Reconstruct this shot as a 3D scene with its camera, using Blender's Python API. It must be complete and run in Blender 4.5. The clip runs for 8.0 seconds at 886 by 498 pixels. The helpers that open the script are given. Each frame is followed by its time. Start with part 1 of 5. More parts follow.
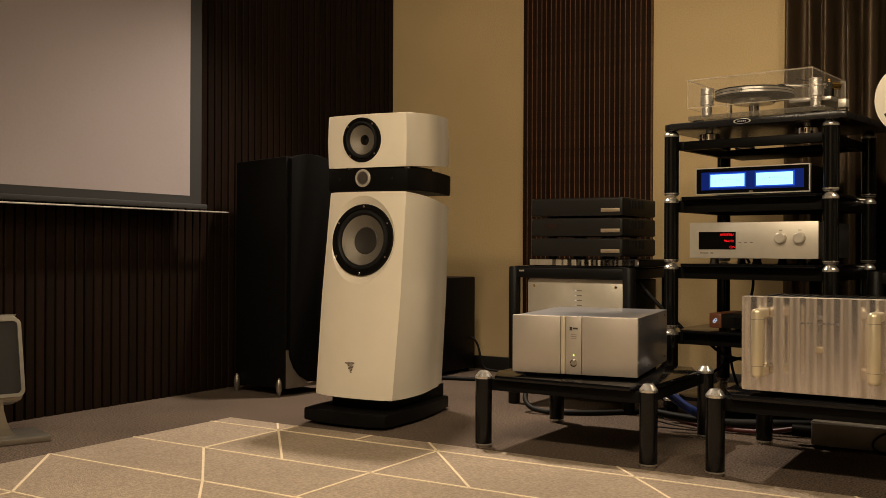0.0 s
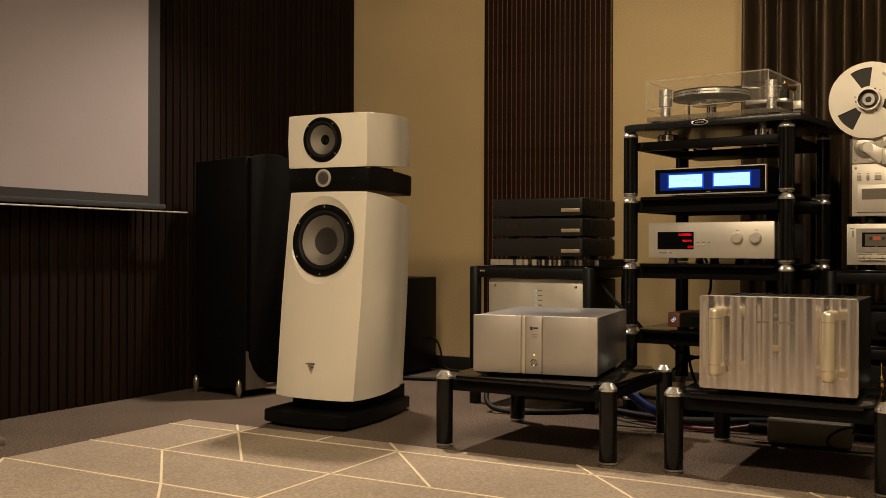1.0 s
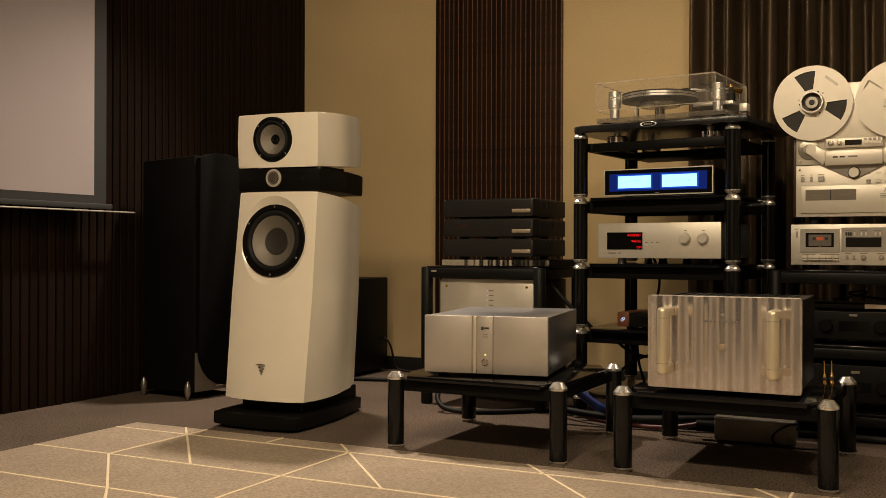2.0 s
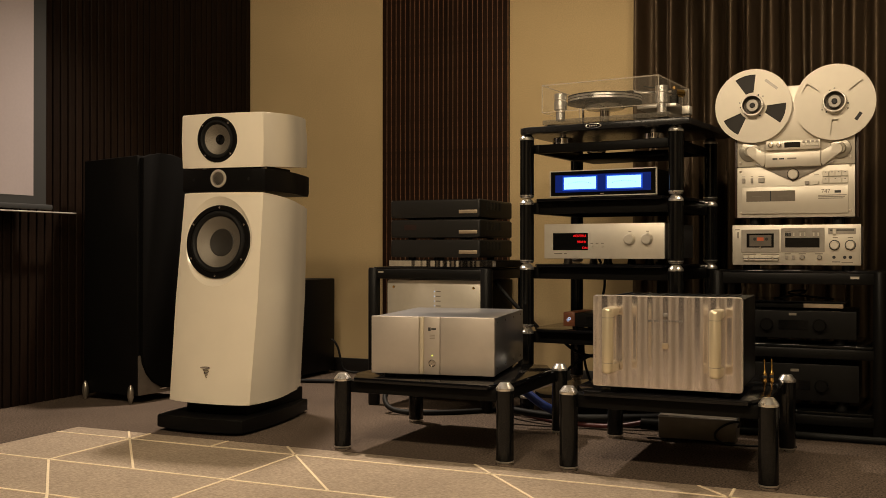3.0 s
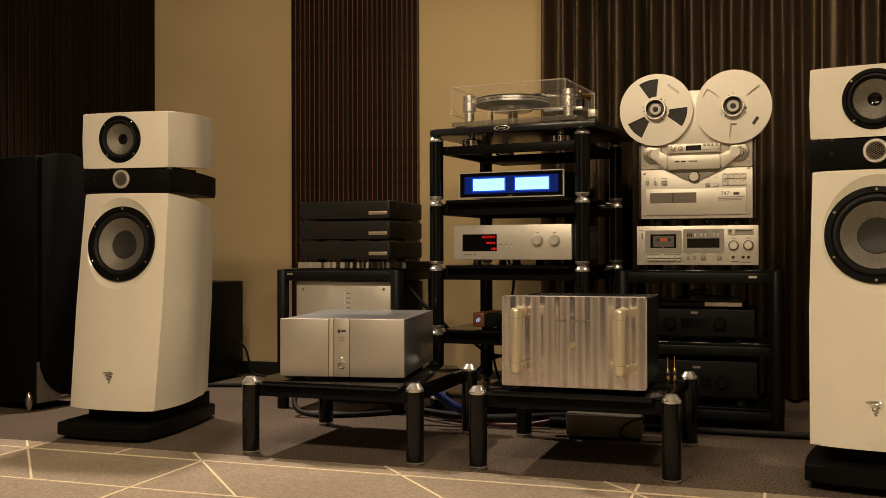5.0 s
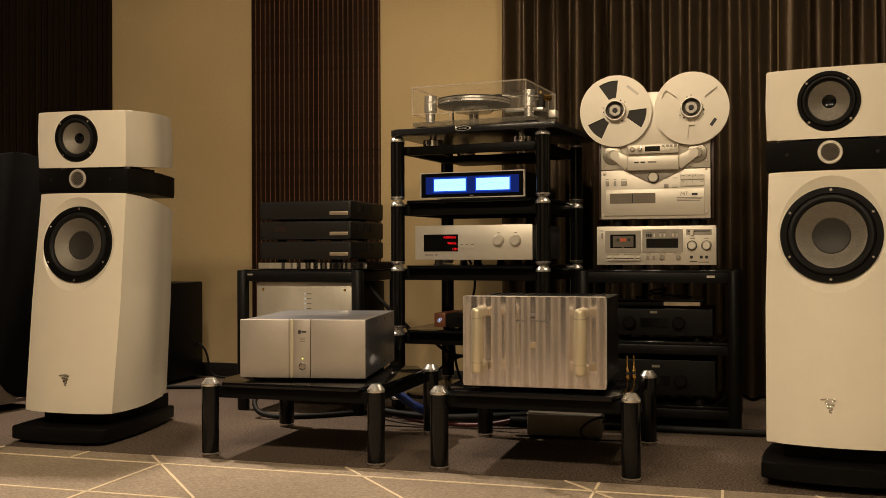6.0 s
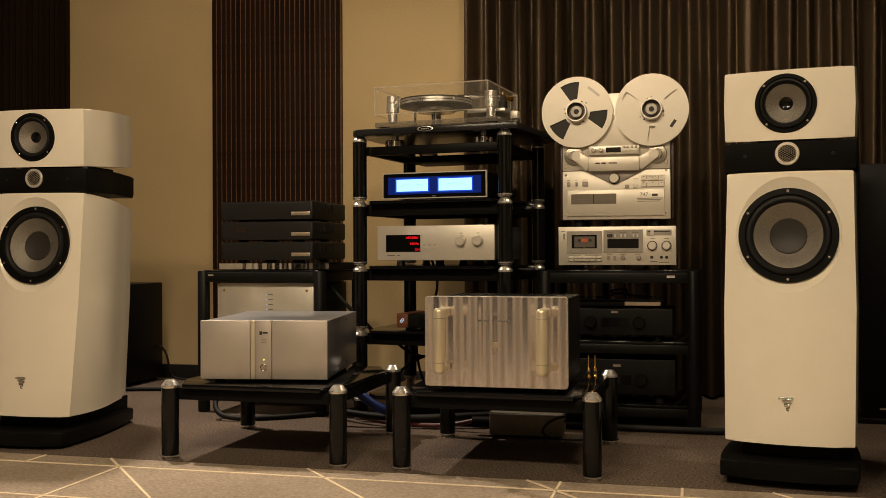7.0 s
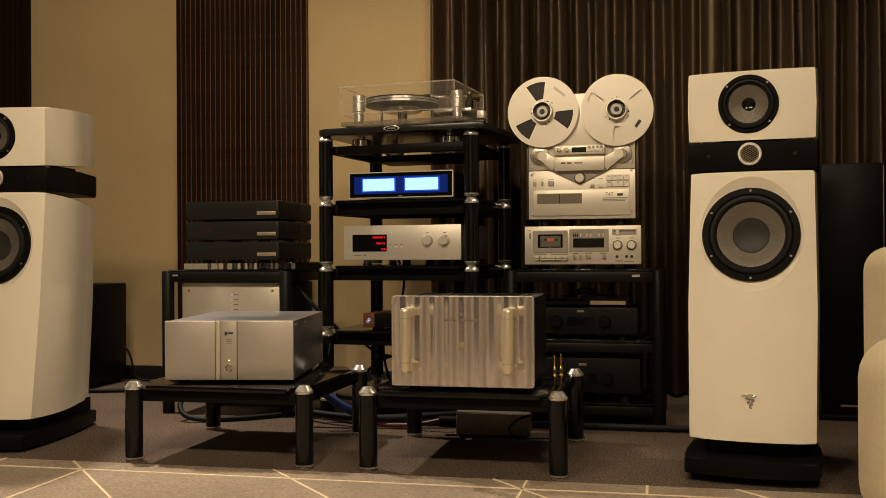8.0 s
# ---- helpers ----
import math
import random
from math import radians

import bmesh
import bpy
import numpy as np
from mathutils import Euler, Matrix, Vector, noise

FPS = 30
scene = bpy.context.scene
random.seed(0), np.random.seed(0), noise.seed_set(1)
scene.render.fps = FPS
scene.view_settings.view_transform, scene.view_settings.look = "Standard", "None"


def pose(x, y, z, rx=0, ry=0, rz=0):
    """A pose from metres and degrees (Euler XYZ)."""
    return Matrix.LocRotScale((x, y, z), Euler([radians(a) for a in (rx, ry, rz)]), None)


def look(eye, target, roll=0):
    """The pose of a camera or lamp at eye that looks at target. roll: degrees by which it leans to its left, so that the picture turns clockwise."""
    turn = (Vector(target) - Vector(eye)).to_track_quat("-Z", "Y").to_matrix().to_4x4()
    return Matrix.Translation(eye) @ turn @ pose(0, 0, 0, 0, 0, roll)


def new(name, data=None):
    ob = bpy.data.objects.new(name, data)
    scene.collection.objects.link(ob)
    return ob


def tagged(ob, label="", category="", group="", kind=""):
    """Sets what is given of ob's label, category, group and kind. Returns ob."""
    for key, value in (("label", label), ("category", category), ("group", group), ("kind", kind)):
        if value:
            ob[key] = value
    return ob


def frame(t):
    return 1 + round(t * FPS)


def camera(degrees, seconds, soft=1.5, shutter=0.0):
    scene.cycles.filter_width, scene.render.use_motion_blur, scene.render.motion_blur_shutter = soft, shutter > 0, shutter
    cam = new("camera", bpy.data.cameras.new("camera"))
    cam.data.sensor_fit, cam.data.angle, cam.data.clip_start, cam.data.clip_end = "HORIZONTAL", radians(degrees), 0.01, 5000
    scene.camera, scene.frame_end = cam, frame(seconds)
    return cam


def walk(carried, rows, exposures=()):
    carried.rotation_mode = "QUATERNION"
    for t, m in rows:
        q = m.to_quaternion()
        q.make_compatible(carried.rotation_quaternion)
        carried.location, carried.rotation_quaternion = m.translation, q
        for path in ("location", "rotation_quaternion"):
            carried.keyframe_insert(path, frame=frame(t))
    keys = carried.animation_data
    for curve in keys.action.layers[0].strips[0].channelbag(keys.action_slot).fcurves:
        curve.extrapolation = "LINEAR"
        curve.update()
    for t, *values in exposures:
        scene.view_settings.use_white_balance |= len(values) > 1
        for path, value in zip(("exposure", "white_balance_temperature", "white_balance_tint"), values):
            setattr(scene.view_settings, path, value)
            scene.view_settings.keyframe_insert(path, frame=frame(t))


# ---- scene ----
cam = camera(48.49, 8.0, soft=0.8)
EYE = 0.685
# seconds, x, y, pitch, roll, yaw of a head that pans on its tripod
ROWS = [
    (0.0, 0.0000, 0.0000, 0.002, -0.251, 32.697),
    (0.5, 0.0012, 0.0007, 0.003, -0.230, 31.568),
    (1.0, 0.0023, 0.0014, 0.019, -0.184, 30.463),
    (1.5, 0.0036, 0.0022, 0.031, -0.163, 29.173),
    (3.0, 0.0085, 0.0047, 0.105, -0.051, 24.644),
    (3.5, 0.0100, 0.0053, 0.127, 0.043, 23.338),
    (4.0, 0.0115, 0.0059, 0.130, 0.061, 21.961),
    (4.5, 0.0129, 0.0065, 0.162, 0.116, 20.672),
    (6.0, 0.0168, 0.0078, 0.188, 0.221, 17.270),
    (6.5, 0.0181, 0.0082, 0.203, 0.259, 16.183),
    (7.0, 0.0193, 0.0086, 0.203, 0.265, 15.114),
    (7.5, 0.0206, 0.0089, 0.179, 0.294, 14.059),
    (8.0, 0.0216, 0.0091, 0.170, 0.358, 13.200),
]
walk(cam, [(t, pose(x, y, EYE, 90 + pitch, roll, yaw)) for t, x, y, pitch, roll, yaw in ROWS])

# ---- light ----
world = bpy.data.worlds.new("world")
scene.world = world
world.use_nodes = True
world.node_tree.nodes["Background"].inputs[0].default_value = (0.9, 0.75, 0.55, 1)
world.node_tree.nodes["Background"].inputs[1].default_value = 0.005
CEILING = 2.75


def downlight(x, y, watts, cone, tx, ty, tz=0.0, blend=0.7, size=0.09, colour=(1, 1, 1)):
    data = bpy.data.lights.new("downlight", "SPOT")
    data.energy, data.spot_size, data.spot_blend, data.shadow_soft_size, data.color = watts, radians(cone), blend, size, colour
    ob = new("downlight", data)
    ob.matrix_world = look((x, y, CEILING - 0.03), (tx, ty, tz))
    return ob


# the row by the wall, the row over the listening place, and one far behind; no fixture is seen
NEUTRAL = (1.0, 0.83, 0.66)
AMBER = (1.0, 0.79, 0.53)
# the last four lamps are added to brighten fronts and polished metal
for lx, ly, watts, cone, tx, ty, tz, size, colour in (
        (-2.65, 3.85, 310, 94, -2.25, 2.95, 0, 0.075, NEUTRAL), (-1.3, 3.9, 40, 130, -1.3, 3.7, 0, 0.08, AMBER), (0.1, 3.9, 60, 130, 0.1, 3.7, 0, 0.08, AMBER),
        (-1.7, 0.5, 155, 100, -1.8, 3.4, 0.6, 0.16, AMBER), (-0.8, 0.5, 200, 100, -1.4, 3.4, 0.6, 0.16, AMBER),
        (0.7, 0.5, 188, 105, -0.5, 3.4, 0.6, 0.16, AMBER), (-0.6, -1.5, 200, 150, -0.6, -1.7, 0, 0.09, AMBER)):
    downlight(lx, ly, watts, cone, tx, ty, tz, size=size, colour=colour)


# ---- materials ----
def mat(name, colour, rough=0.5, metal=0.0, vary=0.12, scale=30.0, bump=0.0, bump_scale=None, stretch=(1, 1, 1), coat=0.0, stain=0.08, per_object=0.0, rough_vary=0.1, spec=0.5):
    """Two scales of colour variation, rough variation and a fine bump, in object space."""
    m = bpy.data.materials.new(name)
    m.use_nodes = True
    nt = m.node_tree
    N, L = nt.nodes.new, nt.links.new
    b = nt.nodes["Principled BSDF"]
    b.inputs["Metallic"].default_value, b.inputs["Coat Weight"].default_value = metal, coat
    b.inputs["Coat Roughness"].default_value, b.inputs["Specular IOR Level"].default_value = 0.04, spec
    tc, mp = N("ShaderNodeTexCoord"), N("ShaderNodeMapping")
    mp.inputs["Scale"].default_value = stretch
    L(tc.outputs["Object"], mp.inputs["Vector"])
    fine, big = N("ShaderNodeTexNoise"), N("ShaderNodeTexNoise")
    fine.inputs["Scale"].default_value, fine.inputs["Detail"].default_value = scale, 5
    big.inputs["Scale"].default_value, big.inputs["Detail"].default_value = 2.3, 3
    L(mp.outputs[0], fine.inputs["Vector"])
    L(tc.outputs["Object"], big.inputs["Vector"])
    rng = N("ShaderNodeMapRange")
    rng.inputs["From Min"].default_value, rng.inputs["From Max"].default_value = 0.25, 0.75
    rng.inputs["To Min"].default_value, rng.inputs["To Max"].default_value = 1 - vary, 1 + vary
    L(fine.outputs[0], rng.inputs["Value"])
    rng2 = N("ShaderNodeMapRange")
    rng2.inputs["From Min"].default_value, rng2.inputs["From Max"].default_value = 0.3, 0.7
    rng2.inputs["To Min"].default_value, rng2.inputs["To Max"].default_value = 1 - stain, 1 + stain
    L(big.outputs[0], rng2.inputs["Value"])
    mul = N("ShaderNodeMath")
    mul.operation = "MULTIPLY"
    L(rng.outputs[0], mul.inputs[0]), L(rng2.outputs[0], mul.inputs[1])
    last = mul
    if per_object:
        info, rng3, mul3 = N("ShaderNodeObjectInfo"), N("ShaderNodeMapRange"), N("ShaderNodeMath")
        rng3.inputs["To Min"].default_value, rng3.inputs["To Max"].default_value = 1 - per_object, 1 + per_object
        mul3.operation = "MULTIPLY"
        L(info.outputs["Random"], rng3.inputs["Value"]), L(mul.outputs[0], mul3.inputs[0]), L(rng3.outputs[0], mul3.inputs[1])
        last = mul3
    vm = N("ShaderNodeVectorMath")
    vm.operation = "SCALE"
    vm.inputs[0].default_value = colour
    L(last.outputs[0], vm.inputs["Scale"])
    L(vm.outputs[0], b.inputs["Base Color"])
    rr = N("ShaderNodeMapRange")
    rr.inputs["To Min"].default_value, rr.inputs["To Max"].default_value = max(0.02, rough * (1 - rough_vary)), min(1, rough * (1 + rough_vary))
    L(fine.outputs[0], rr.inputs["Value"]), L(rr.outputs[0], b.inputs["Roughness"])
    if bump:
        bn = N("ShaderNodeBump")
        bn.inputs["Strength"].default_value, bn.inputs["Distance"].default_value = bump, 0.006
        src = fine
        if bump_scale:
            src = N("ShaderNodeTexNoise")
            src.inputs["Scale"].default_value, src.inputs["Detail"].default_value = bump_scale, 4
            L(mp.outputs[0], src.inputs["Vector"])
        L(src.outputs[0], bn.inputs["Height"]), L(bn.outputs[0], b.inputs["Normal"])
    return m


def glow(name, colour, strength):
    m = bpy.data.materials.new(name)
    m.use_nodes = True
    b = m.node_tree.nodes["Principled BSDF"]
    b.inputs["Base Color"].default_value = (0.004, 0.004, 0.004, 1)
    b.inputs["Specular IOR Level"].default_value = 0.1
    b.inputs["Emission Color"].default_value, b.inputs["Emission Strength"].default_value = (*colour, 1), strength
    return m


CREAM_WALL = mat("cream_fabric", (0.57, 0.43, 0.235), 0.9, vary=0.12, scale=150, bump=0.28, bump_scale=300, stain=0.05, spec=0.2)
# one walnut in two tones: lighter, redder panel, west slats darkened for weaker light
PANEL_LIT = mat("dark_red_walnut", (0.0180, 0.0082, 0.0042), 0.6, spec=0.10, vary=0.35, scale=26, stretch=(6, 6, 0.5), bump=0.15, per_object=0.25)
SLAT_SHADED = mat("dark_walnut", (0.0100, 0.0050, 0.0028), 0.6, spec=0.10, vary=0.35, scale=26, stretch=(6, 6, 0.5), bump=0.15, per_object=0.25)
GROOVE_EDGE = mat("groove_wood", (0.12, 0.054, 0.021), 0.6, vary=0.55, scale=70, stretch=(0.2, 0.2, 1.0))
BLACK_BACK = mat("black_backing", (0.008, 0.006, 0.005), 0.9, spec=0.1)
CARPET = mat("grey_brown_carpet", (0.108, 0.081, 0.063), 0.95, vary=0.95, scale=140, bump=0.7, bump_scale=230, stain=0.14, spec=0.1)
RUG = mat("beige_rug_pile", (0.42, 0.338, 0.258), 0.95, vary=0.42, scale=110, stretch=(0.8, 3.2, 1), bump=0.9, bump_scale=210, stain=0.1, spec=0.1)
RUG_LINE = mat("cream_rug_line", (0.74, 0.62, 0.44), 0.9, vary=0.15, scale=120, bump=0.6)
# unseen ceiling, kept dark to cut bounced light
CEIL = mat("ceiling_paint", (0.20, 0.18, 0.15), 0.9, vary=0.04)
# unseen walls, kept pale so metal fronts reflect something bright
PLAIN_WALL = mat("beige_wall_paint", (0.62, 0.55, 0.44), 0.9, vary=0.06)
CURTAIN = mat("brown_satin_curtain", (0.172, 0.119, 0.073), 0.46, metal=0.42, vary=0.12, scale=220, stretch=(1, 1, 0.15), bump=0.2, stain=0.1)
BOARD = mat("black_baseboard", (0.015, 0.013, 0.012), 0.45)
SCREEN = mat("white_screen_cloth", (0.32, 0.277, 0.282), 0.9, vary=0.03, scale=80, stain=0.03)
SCREEN_EDGE = mat("black_screen_cloth", (0.02, 0.02, 0.02), 0.8)
WHITE_LACQUER = mat("white_lacquer", (0.84, 0.77, 0.64), 0.22, vary=0.02, scale=12, coat=0.6, stain=0.03)
BLACK_SATIN = mat("black_satin", (0.0055, 0.0052, 0.005), 0.42, vary=0.15, spec=0.08)
BLACK_GLOSS = mat("black_gloss", (0.005, 0.005, 0.005), 0.14, vary=0.1, spec=0.3)
BLACK_CLOTH = mat("black_grille_cloth", (0.0035, 0.0032, 0.003), 0.9, spec=0.04, vary=0.3, scale=300)
BLACK_ANODISED = mat("black_anodised", (0.0065, 0.0062, 0.006), 0.4, spec=0.15, vary=0.15, scale=60, stretch=(1, 1, 0.2))
RUBBER = mat("black_rubber", (0.009, 0.009, 0.009), 0.55, spec=0.2)
CHROME = mat("polished_steel", (0.75, 0.73, 0.70), 0.14, metal=1, vary=0.05)
SILVER = mat("brushed_aluminium", (0.70, 0.66, 0.60), 0.36, metal=0.85, vary=0.05, scale=30, stretch=(1, 1, 14), bump=0.04)
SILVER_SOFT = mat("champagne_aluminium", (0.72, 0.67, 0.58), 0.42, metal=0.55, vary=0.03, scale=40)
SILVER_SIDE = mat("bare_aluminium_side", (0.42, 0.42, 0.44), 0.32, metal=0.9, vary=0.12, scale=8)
JR_METAL = mat("fluted_aluminium", (0.92, 0.865, 0.86), 0.25, metal=0.95, vary=0.07, scale=60, stretch=(12, 1, 0.06))
HANDLE_METAL = mat("warm_aluminium", (0.60, 0.535, 0.41), 0.30, metal=0.35, vary=0.03)
CONE_GREY = mat("woven_grey_cone", (0.185, 0.165, 0.135), 0.40, metal=0.35, vary=0.45, scale=300, bump=0.25)
cone_shader = CONE_GREY.node_tree.nodes["Principled BSDF"]
cone_tangent = CONE_GREY.node_tree.nodes.new("ShaderNodeTangent")
cone_tangent.direction_type, cone_tangent.axis = "RADIAL", "Y"
cone_shader.inputs["Anisotropic"].default_value = 0.75
CONE_GREY.node_tree.links.new(cone_tangent.outputs[0], cone_shader.inputs["Tangent"])
DUST_CAP = mat("dark_grey_cap", (0.030, 0.027, 0.023), 0.5, vary=0.1, spec=0.3)
POLISHED = mat("polished_handle_metal", (0.74, 0.65, 0.47), 0.32, metal=0.6, vary=0.04, scale=60, stretch=(1, 1, 0.1))
MESH_GREY = mat("silver_mesh", (0.50, 0.46, 0.40), 0.35, metal=0.8, vary=0.2, scale=420)
TWEETER_DOME = mat("grey_metal_dome", (0.16, 0.15, 0.13), 0.3, metal=0.8, vary=0.1)
DARK_GREY_METAL = mat("dark_grey_anodised", (0.015, 0.014, 0.013), 0.42, metal=0.3, vary=0.12, scale=60, stretch=(0.2, 1, 6), spec=0.4)
TAPE = mat("dark_brown_tape", (0.018, 0.014, 0.011), 0.45, spec=0.3)
GLASS_BLACK = mat("smoked_shelf", (0.005, 0.005, 0.006), 0.12, spec=0.3)
CARBON = mat("carbon_shelf", (0.012, 0.012, 0.013), 0.28, vary=0.6, scale=180, spec=0.4)
ACRYLIC = mat("clear_acrylic", (0.70, 0.64, 0.54), 0.05, vary=0.02, spec=0.6)
ACRYLIC.node_tree.nodes["Principled BSDF"].inputs["Alpha"].default_value = 0.045
ACRYLIC_EDGE = mat("acrylic_edge", (0.55, 0.49, 0.40), 0.1, vary=0.05)
ACRYLIC_EDGE.node_tree.nodes["Principled BSDF"].inputs["Alpha"].default_value = 0.4
ACRYLIC_THICK = mat("thick_acrylic", (0.22, 0.20, 0.165), 0.06, vary=0.04, spec=0.6)
ACRYLIC_THICK.node_tree.nodes["Principled BSDF"].inputs["Alpha"].default_value = 0.5
DISTRIBUTOR = mat("grey_cast_metal", (0.17, 0.15, 0.122), 0.4, metal=0.2)
CHEEK = mat("dark_stained_wood", (0.035, 0.015, 0.009), 0.4, vary=0.3)
DIM_RED = mat("dim_red_window", (0.018, 0.006, 0.005), 0.3)
FAINT_PRINT = mat("faint_grey_print", (0.22, 0.20, 0.19), 0.4, metal=0.4)
GREY_PRINT = mat("grey_print", (0.22, 0.19, 0.15), 0.6)
DARK_PRINT = mat("dark_print", (0.03, 0.03, 0.03), 0.6)
BLUE_PANEL = glow("blue_meter_surround", (0.003, 0.04, 0.42), 0.28)
METER_LIGHT = glow("meter_light", (0.30, 0.60, 1.0), 2.1)
METER_HALO = glow("blue_meter_rim", (0.012, 0.10, 0.9), 0.7)
RED_LIGHT = glow("red_led", (1.0, 0.01, 0.015), 0.95)
WHITE_LED = glow("white_led", (0.6, 0.75, 1.0), 1.0)
GREEN_LED = glow("yellow_green_led", (0.7, 0.9, 0.1), 3)
GOLD = mat("gold_plate", (0.8, 0.5, 0.15), 0.25, metal=1)
WOOD = mat("reddish_wood", (0.16, 0.055, 0.025), 0.4, vary=0.3, scale=30, stretch=(1, 6, 6))
LEATHER = mat("cream_leather", (0.66, 0.56, 0.38), 0.42, vary=0.06, scale=90, bump=0.25, bump_scale=240)
BLUE_CABLE = mat("blue_braided_cable", (0.02, 0.05, 0.25), 0.4, vary=0.3, scale=200)
RED_CABLE = mat("dark_red_cable", (0.05, 0.006, 0.006), 0.4)
TAN = mat("tan_metal_label", (0.45, 0.36, 0.26), 0.35, metal=0.6)
GREY_BOX = mat("grey_brown_metal", (0.14, 0.12, 0.10), 0.4, metal=0.3)
CAP_METAL = mat("turned_steel", (0.86, 0.83, 0.78), 0.28, metal=0.9, vary=0.06)
VIOLA_FRONT = mat("satin_grey_aluminium", (0.50, 0.45, 0.40), 0.42, metal=0.5, vary=0.03, scale=40)
SAT_METAL = mat("dull_aluminium", (0.38, 0.35, 0.295), 0.30, metal=0.85, vary=0.05)
METER_TAN = mat("dim_meter_face", (0.17, 0.14, 0.105), 0.4)


# ---- building kit ----
def thing(name, m, label, category, group="", kind=""):
    ob = new(name)
    ob.empty_display_size = 0.05
    ob.matrix_world = m
    return tagged(ob, label, category, group, kind)


def finish(bm, name, material, smooth=35):
    me = bpy.data.meshes.new(name)
    bmesh.ops.recalc_face_normals(bm, faces=bm.faces)
    bm.to_mesh(me)
    bm.free()
    me.materials.append(material)
    if smooth:
        me.polygons.foreach_set("use_smooth", [True] * len(me.polygons))
        me.set_sharp_from_angle(angle=radians(smooth))
    return me


def part(name, bm, material, parent=None, label="", smooth=35):
    ob = new(name, finish(bm, name, material, smooth))
    if parent:
        ob.parent = parent
    if label:
        ob["label"] = label
    return ob


def box(x0, x1, y0, y1, z0, z1, bev=0.0, seg=2, bm=None, m=None):
    bm2 = bmesh.new()
    bmesh.ops.create_cube(bm2, size=1, matrix=Matrix.Translation(((x0 + x1) / 2, (y0 + y1) / 2, (z0 + z1) / 2)) @ Matrix.Diagonal((x1 - x0, y1 - y0, z1 - z0, 1)))
    if bev:
        bmesh.ops.bevel(bm2, geom=bm2.edges[:], offset=bev, segments=seg, profile=0.5, affect="EDGES")
    return merge(bm2, bm, m)


def merge(bm2, bm, m):
    if m is not None:
        bmesh.ops.transform(bm2, matrix=m, verts=bm2.verts)
    if bm is None:
        return bm2
    me = bpy.data.meshes.new("tmp")
    bm2.to_mesh(me)
    bm2.free()
    bm.from_mesh(me)
    bpy.data.meshes.remove(me)
    return bm


def lathe(profile, n=32, bm=None, m=None):
    """Turns (radius, z) pairs about z; radius 0 closes an end."""
    bm2 = bmesh.new()
    rings = []
    for r, z in profile:
        if r < 1e-6:
            rings.append([bm2.verts.new((0, 0, z))])
        else:
            rings.append([bm2.verts.new((r * math.cos(2 * math.pi * k / n), r * math.sin(2 * math.pi * k / n), z)) for k in range(n)])
    for a, b in zip(rings, rings[1:]):
        for k in range(n):
            q = [a[k % len(a)], a[(k + 1) % len(a)], b[(k + 1) % len(b)], b[k % len(b)]]
            q = list(dict.fromkeys(q))
            if len(q) > 2:
                bm2.faces.new(q)
    return merge(bm2, bm, m)


def rod(p, q, r, n=12, bm=None):
    d = Vector(q) - Vector(p)
    m = Matrix.Translation(p) @ d.to_track_quat("Z", "Y").to_matrix().to_4x4()
    return lathe([(0, 0), (r, 0), (r, d.length), (0, d.length)], n, bm, m)


def prism(outline, z0, z1, bev=0.0, seg=2, bm=None, m=None):
    bm2 = bmesh.new()
    low = [bm2.verts.new((x, y, z0)) for x, y in outline]
    high = [bm2.verts.new((x, y, z1)) for x, y in outline]
    bm2.faces.new(low[::-1]), bm2.faces.new(high)
    n = len(outline)
    for k in range(n):
        bm2.faces.new((low[k], low[(k + 1) % n], high[(k + 1) % n], high[k]))
    if bev:
        edges = [e for e in bm2.edges if abs(e.verts[0].co.z - e.verts[1].co.z) < 1e-6]
        bmesh.ops.bevel(bm2, geom=edges, offset=bev, segments=seg, profile=0.5, affect="EDGES")
    return merge(bm2, bm, m)


def rounded(w, h, r, n=6):
    """Outline of a rounded rectangle about the origin."""
    pts = []
    for cx, cy, a in ((w / 2 - r, h / 2 - r, 0), (-w / 2 + r, h / 2 - r, 90), (-w / 2 + r, -h / 2 + r, 180), (w / 2 - r, -h / 2 + r, 270)):
        pts += [(cx + r * math.cos(radians(a + 90 * k / n)), cy + r * math.sin(radians(a + 90 * k / n))) for k in range(n + 1)]
    return pts


FRONT = pose(0, 0, 0, 90)          # turns z to -y: what is turned or laid flat comes to face the front


def facing(x, y, z):
    return Matrix.Translation((x, y, z)) @ FRONT


def tube(points, r, name, material, parent=None, label="", smooth_path=True):
    cu = bpy.data.curves.new(name, "CURVE")
    cu.dimensions, cu.bevel_depth, cu.bevel_resolution, cu.resolution_u, cu.use_fill_caps = "3D", r, 3, 8, True
    sp = cu.splines.new("NURBS" if smooth_path else "POLY")
    sp.points.add(len(points) - 1)
    for p, q in zip(sp.points, points):
        p.co = (*q, 1)
    if smooth_path:
        sp.use_endpoint_u, sp.order_u = True, 4
    tmp = bpy.data.objects.new("tmp", cu)
    me = bpy.data.meshes.new_from_object(tmp)
    bpy.data.objects.remove(tmp)
    me.name = name
    me.materials.clear()
    me.materials.append(material)
    me.polygons.foreach_set("use_smooth", [True] * len(me.polygons))
    ob = new(name, me)
    if parent:
        ob.parent = parent
    if label:
        ob["label"] = label
    return ob


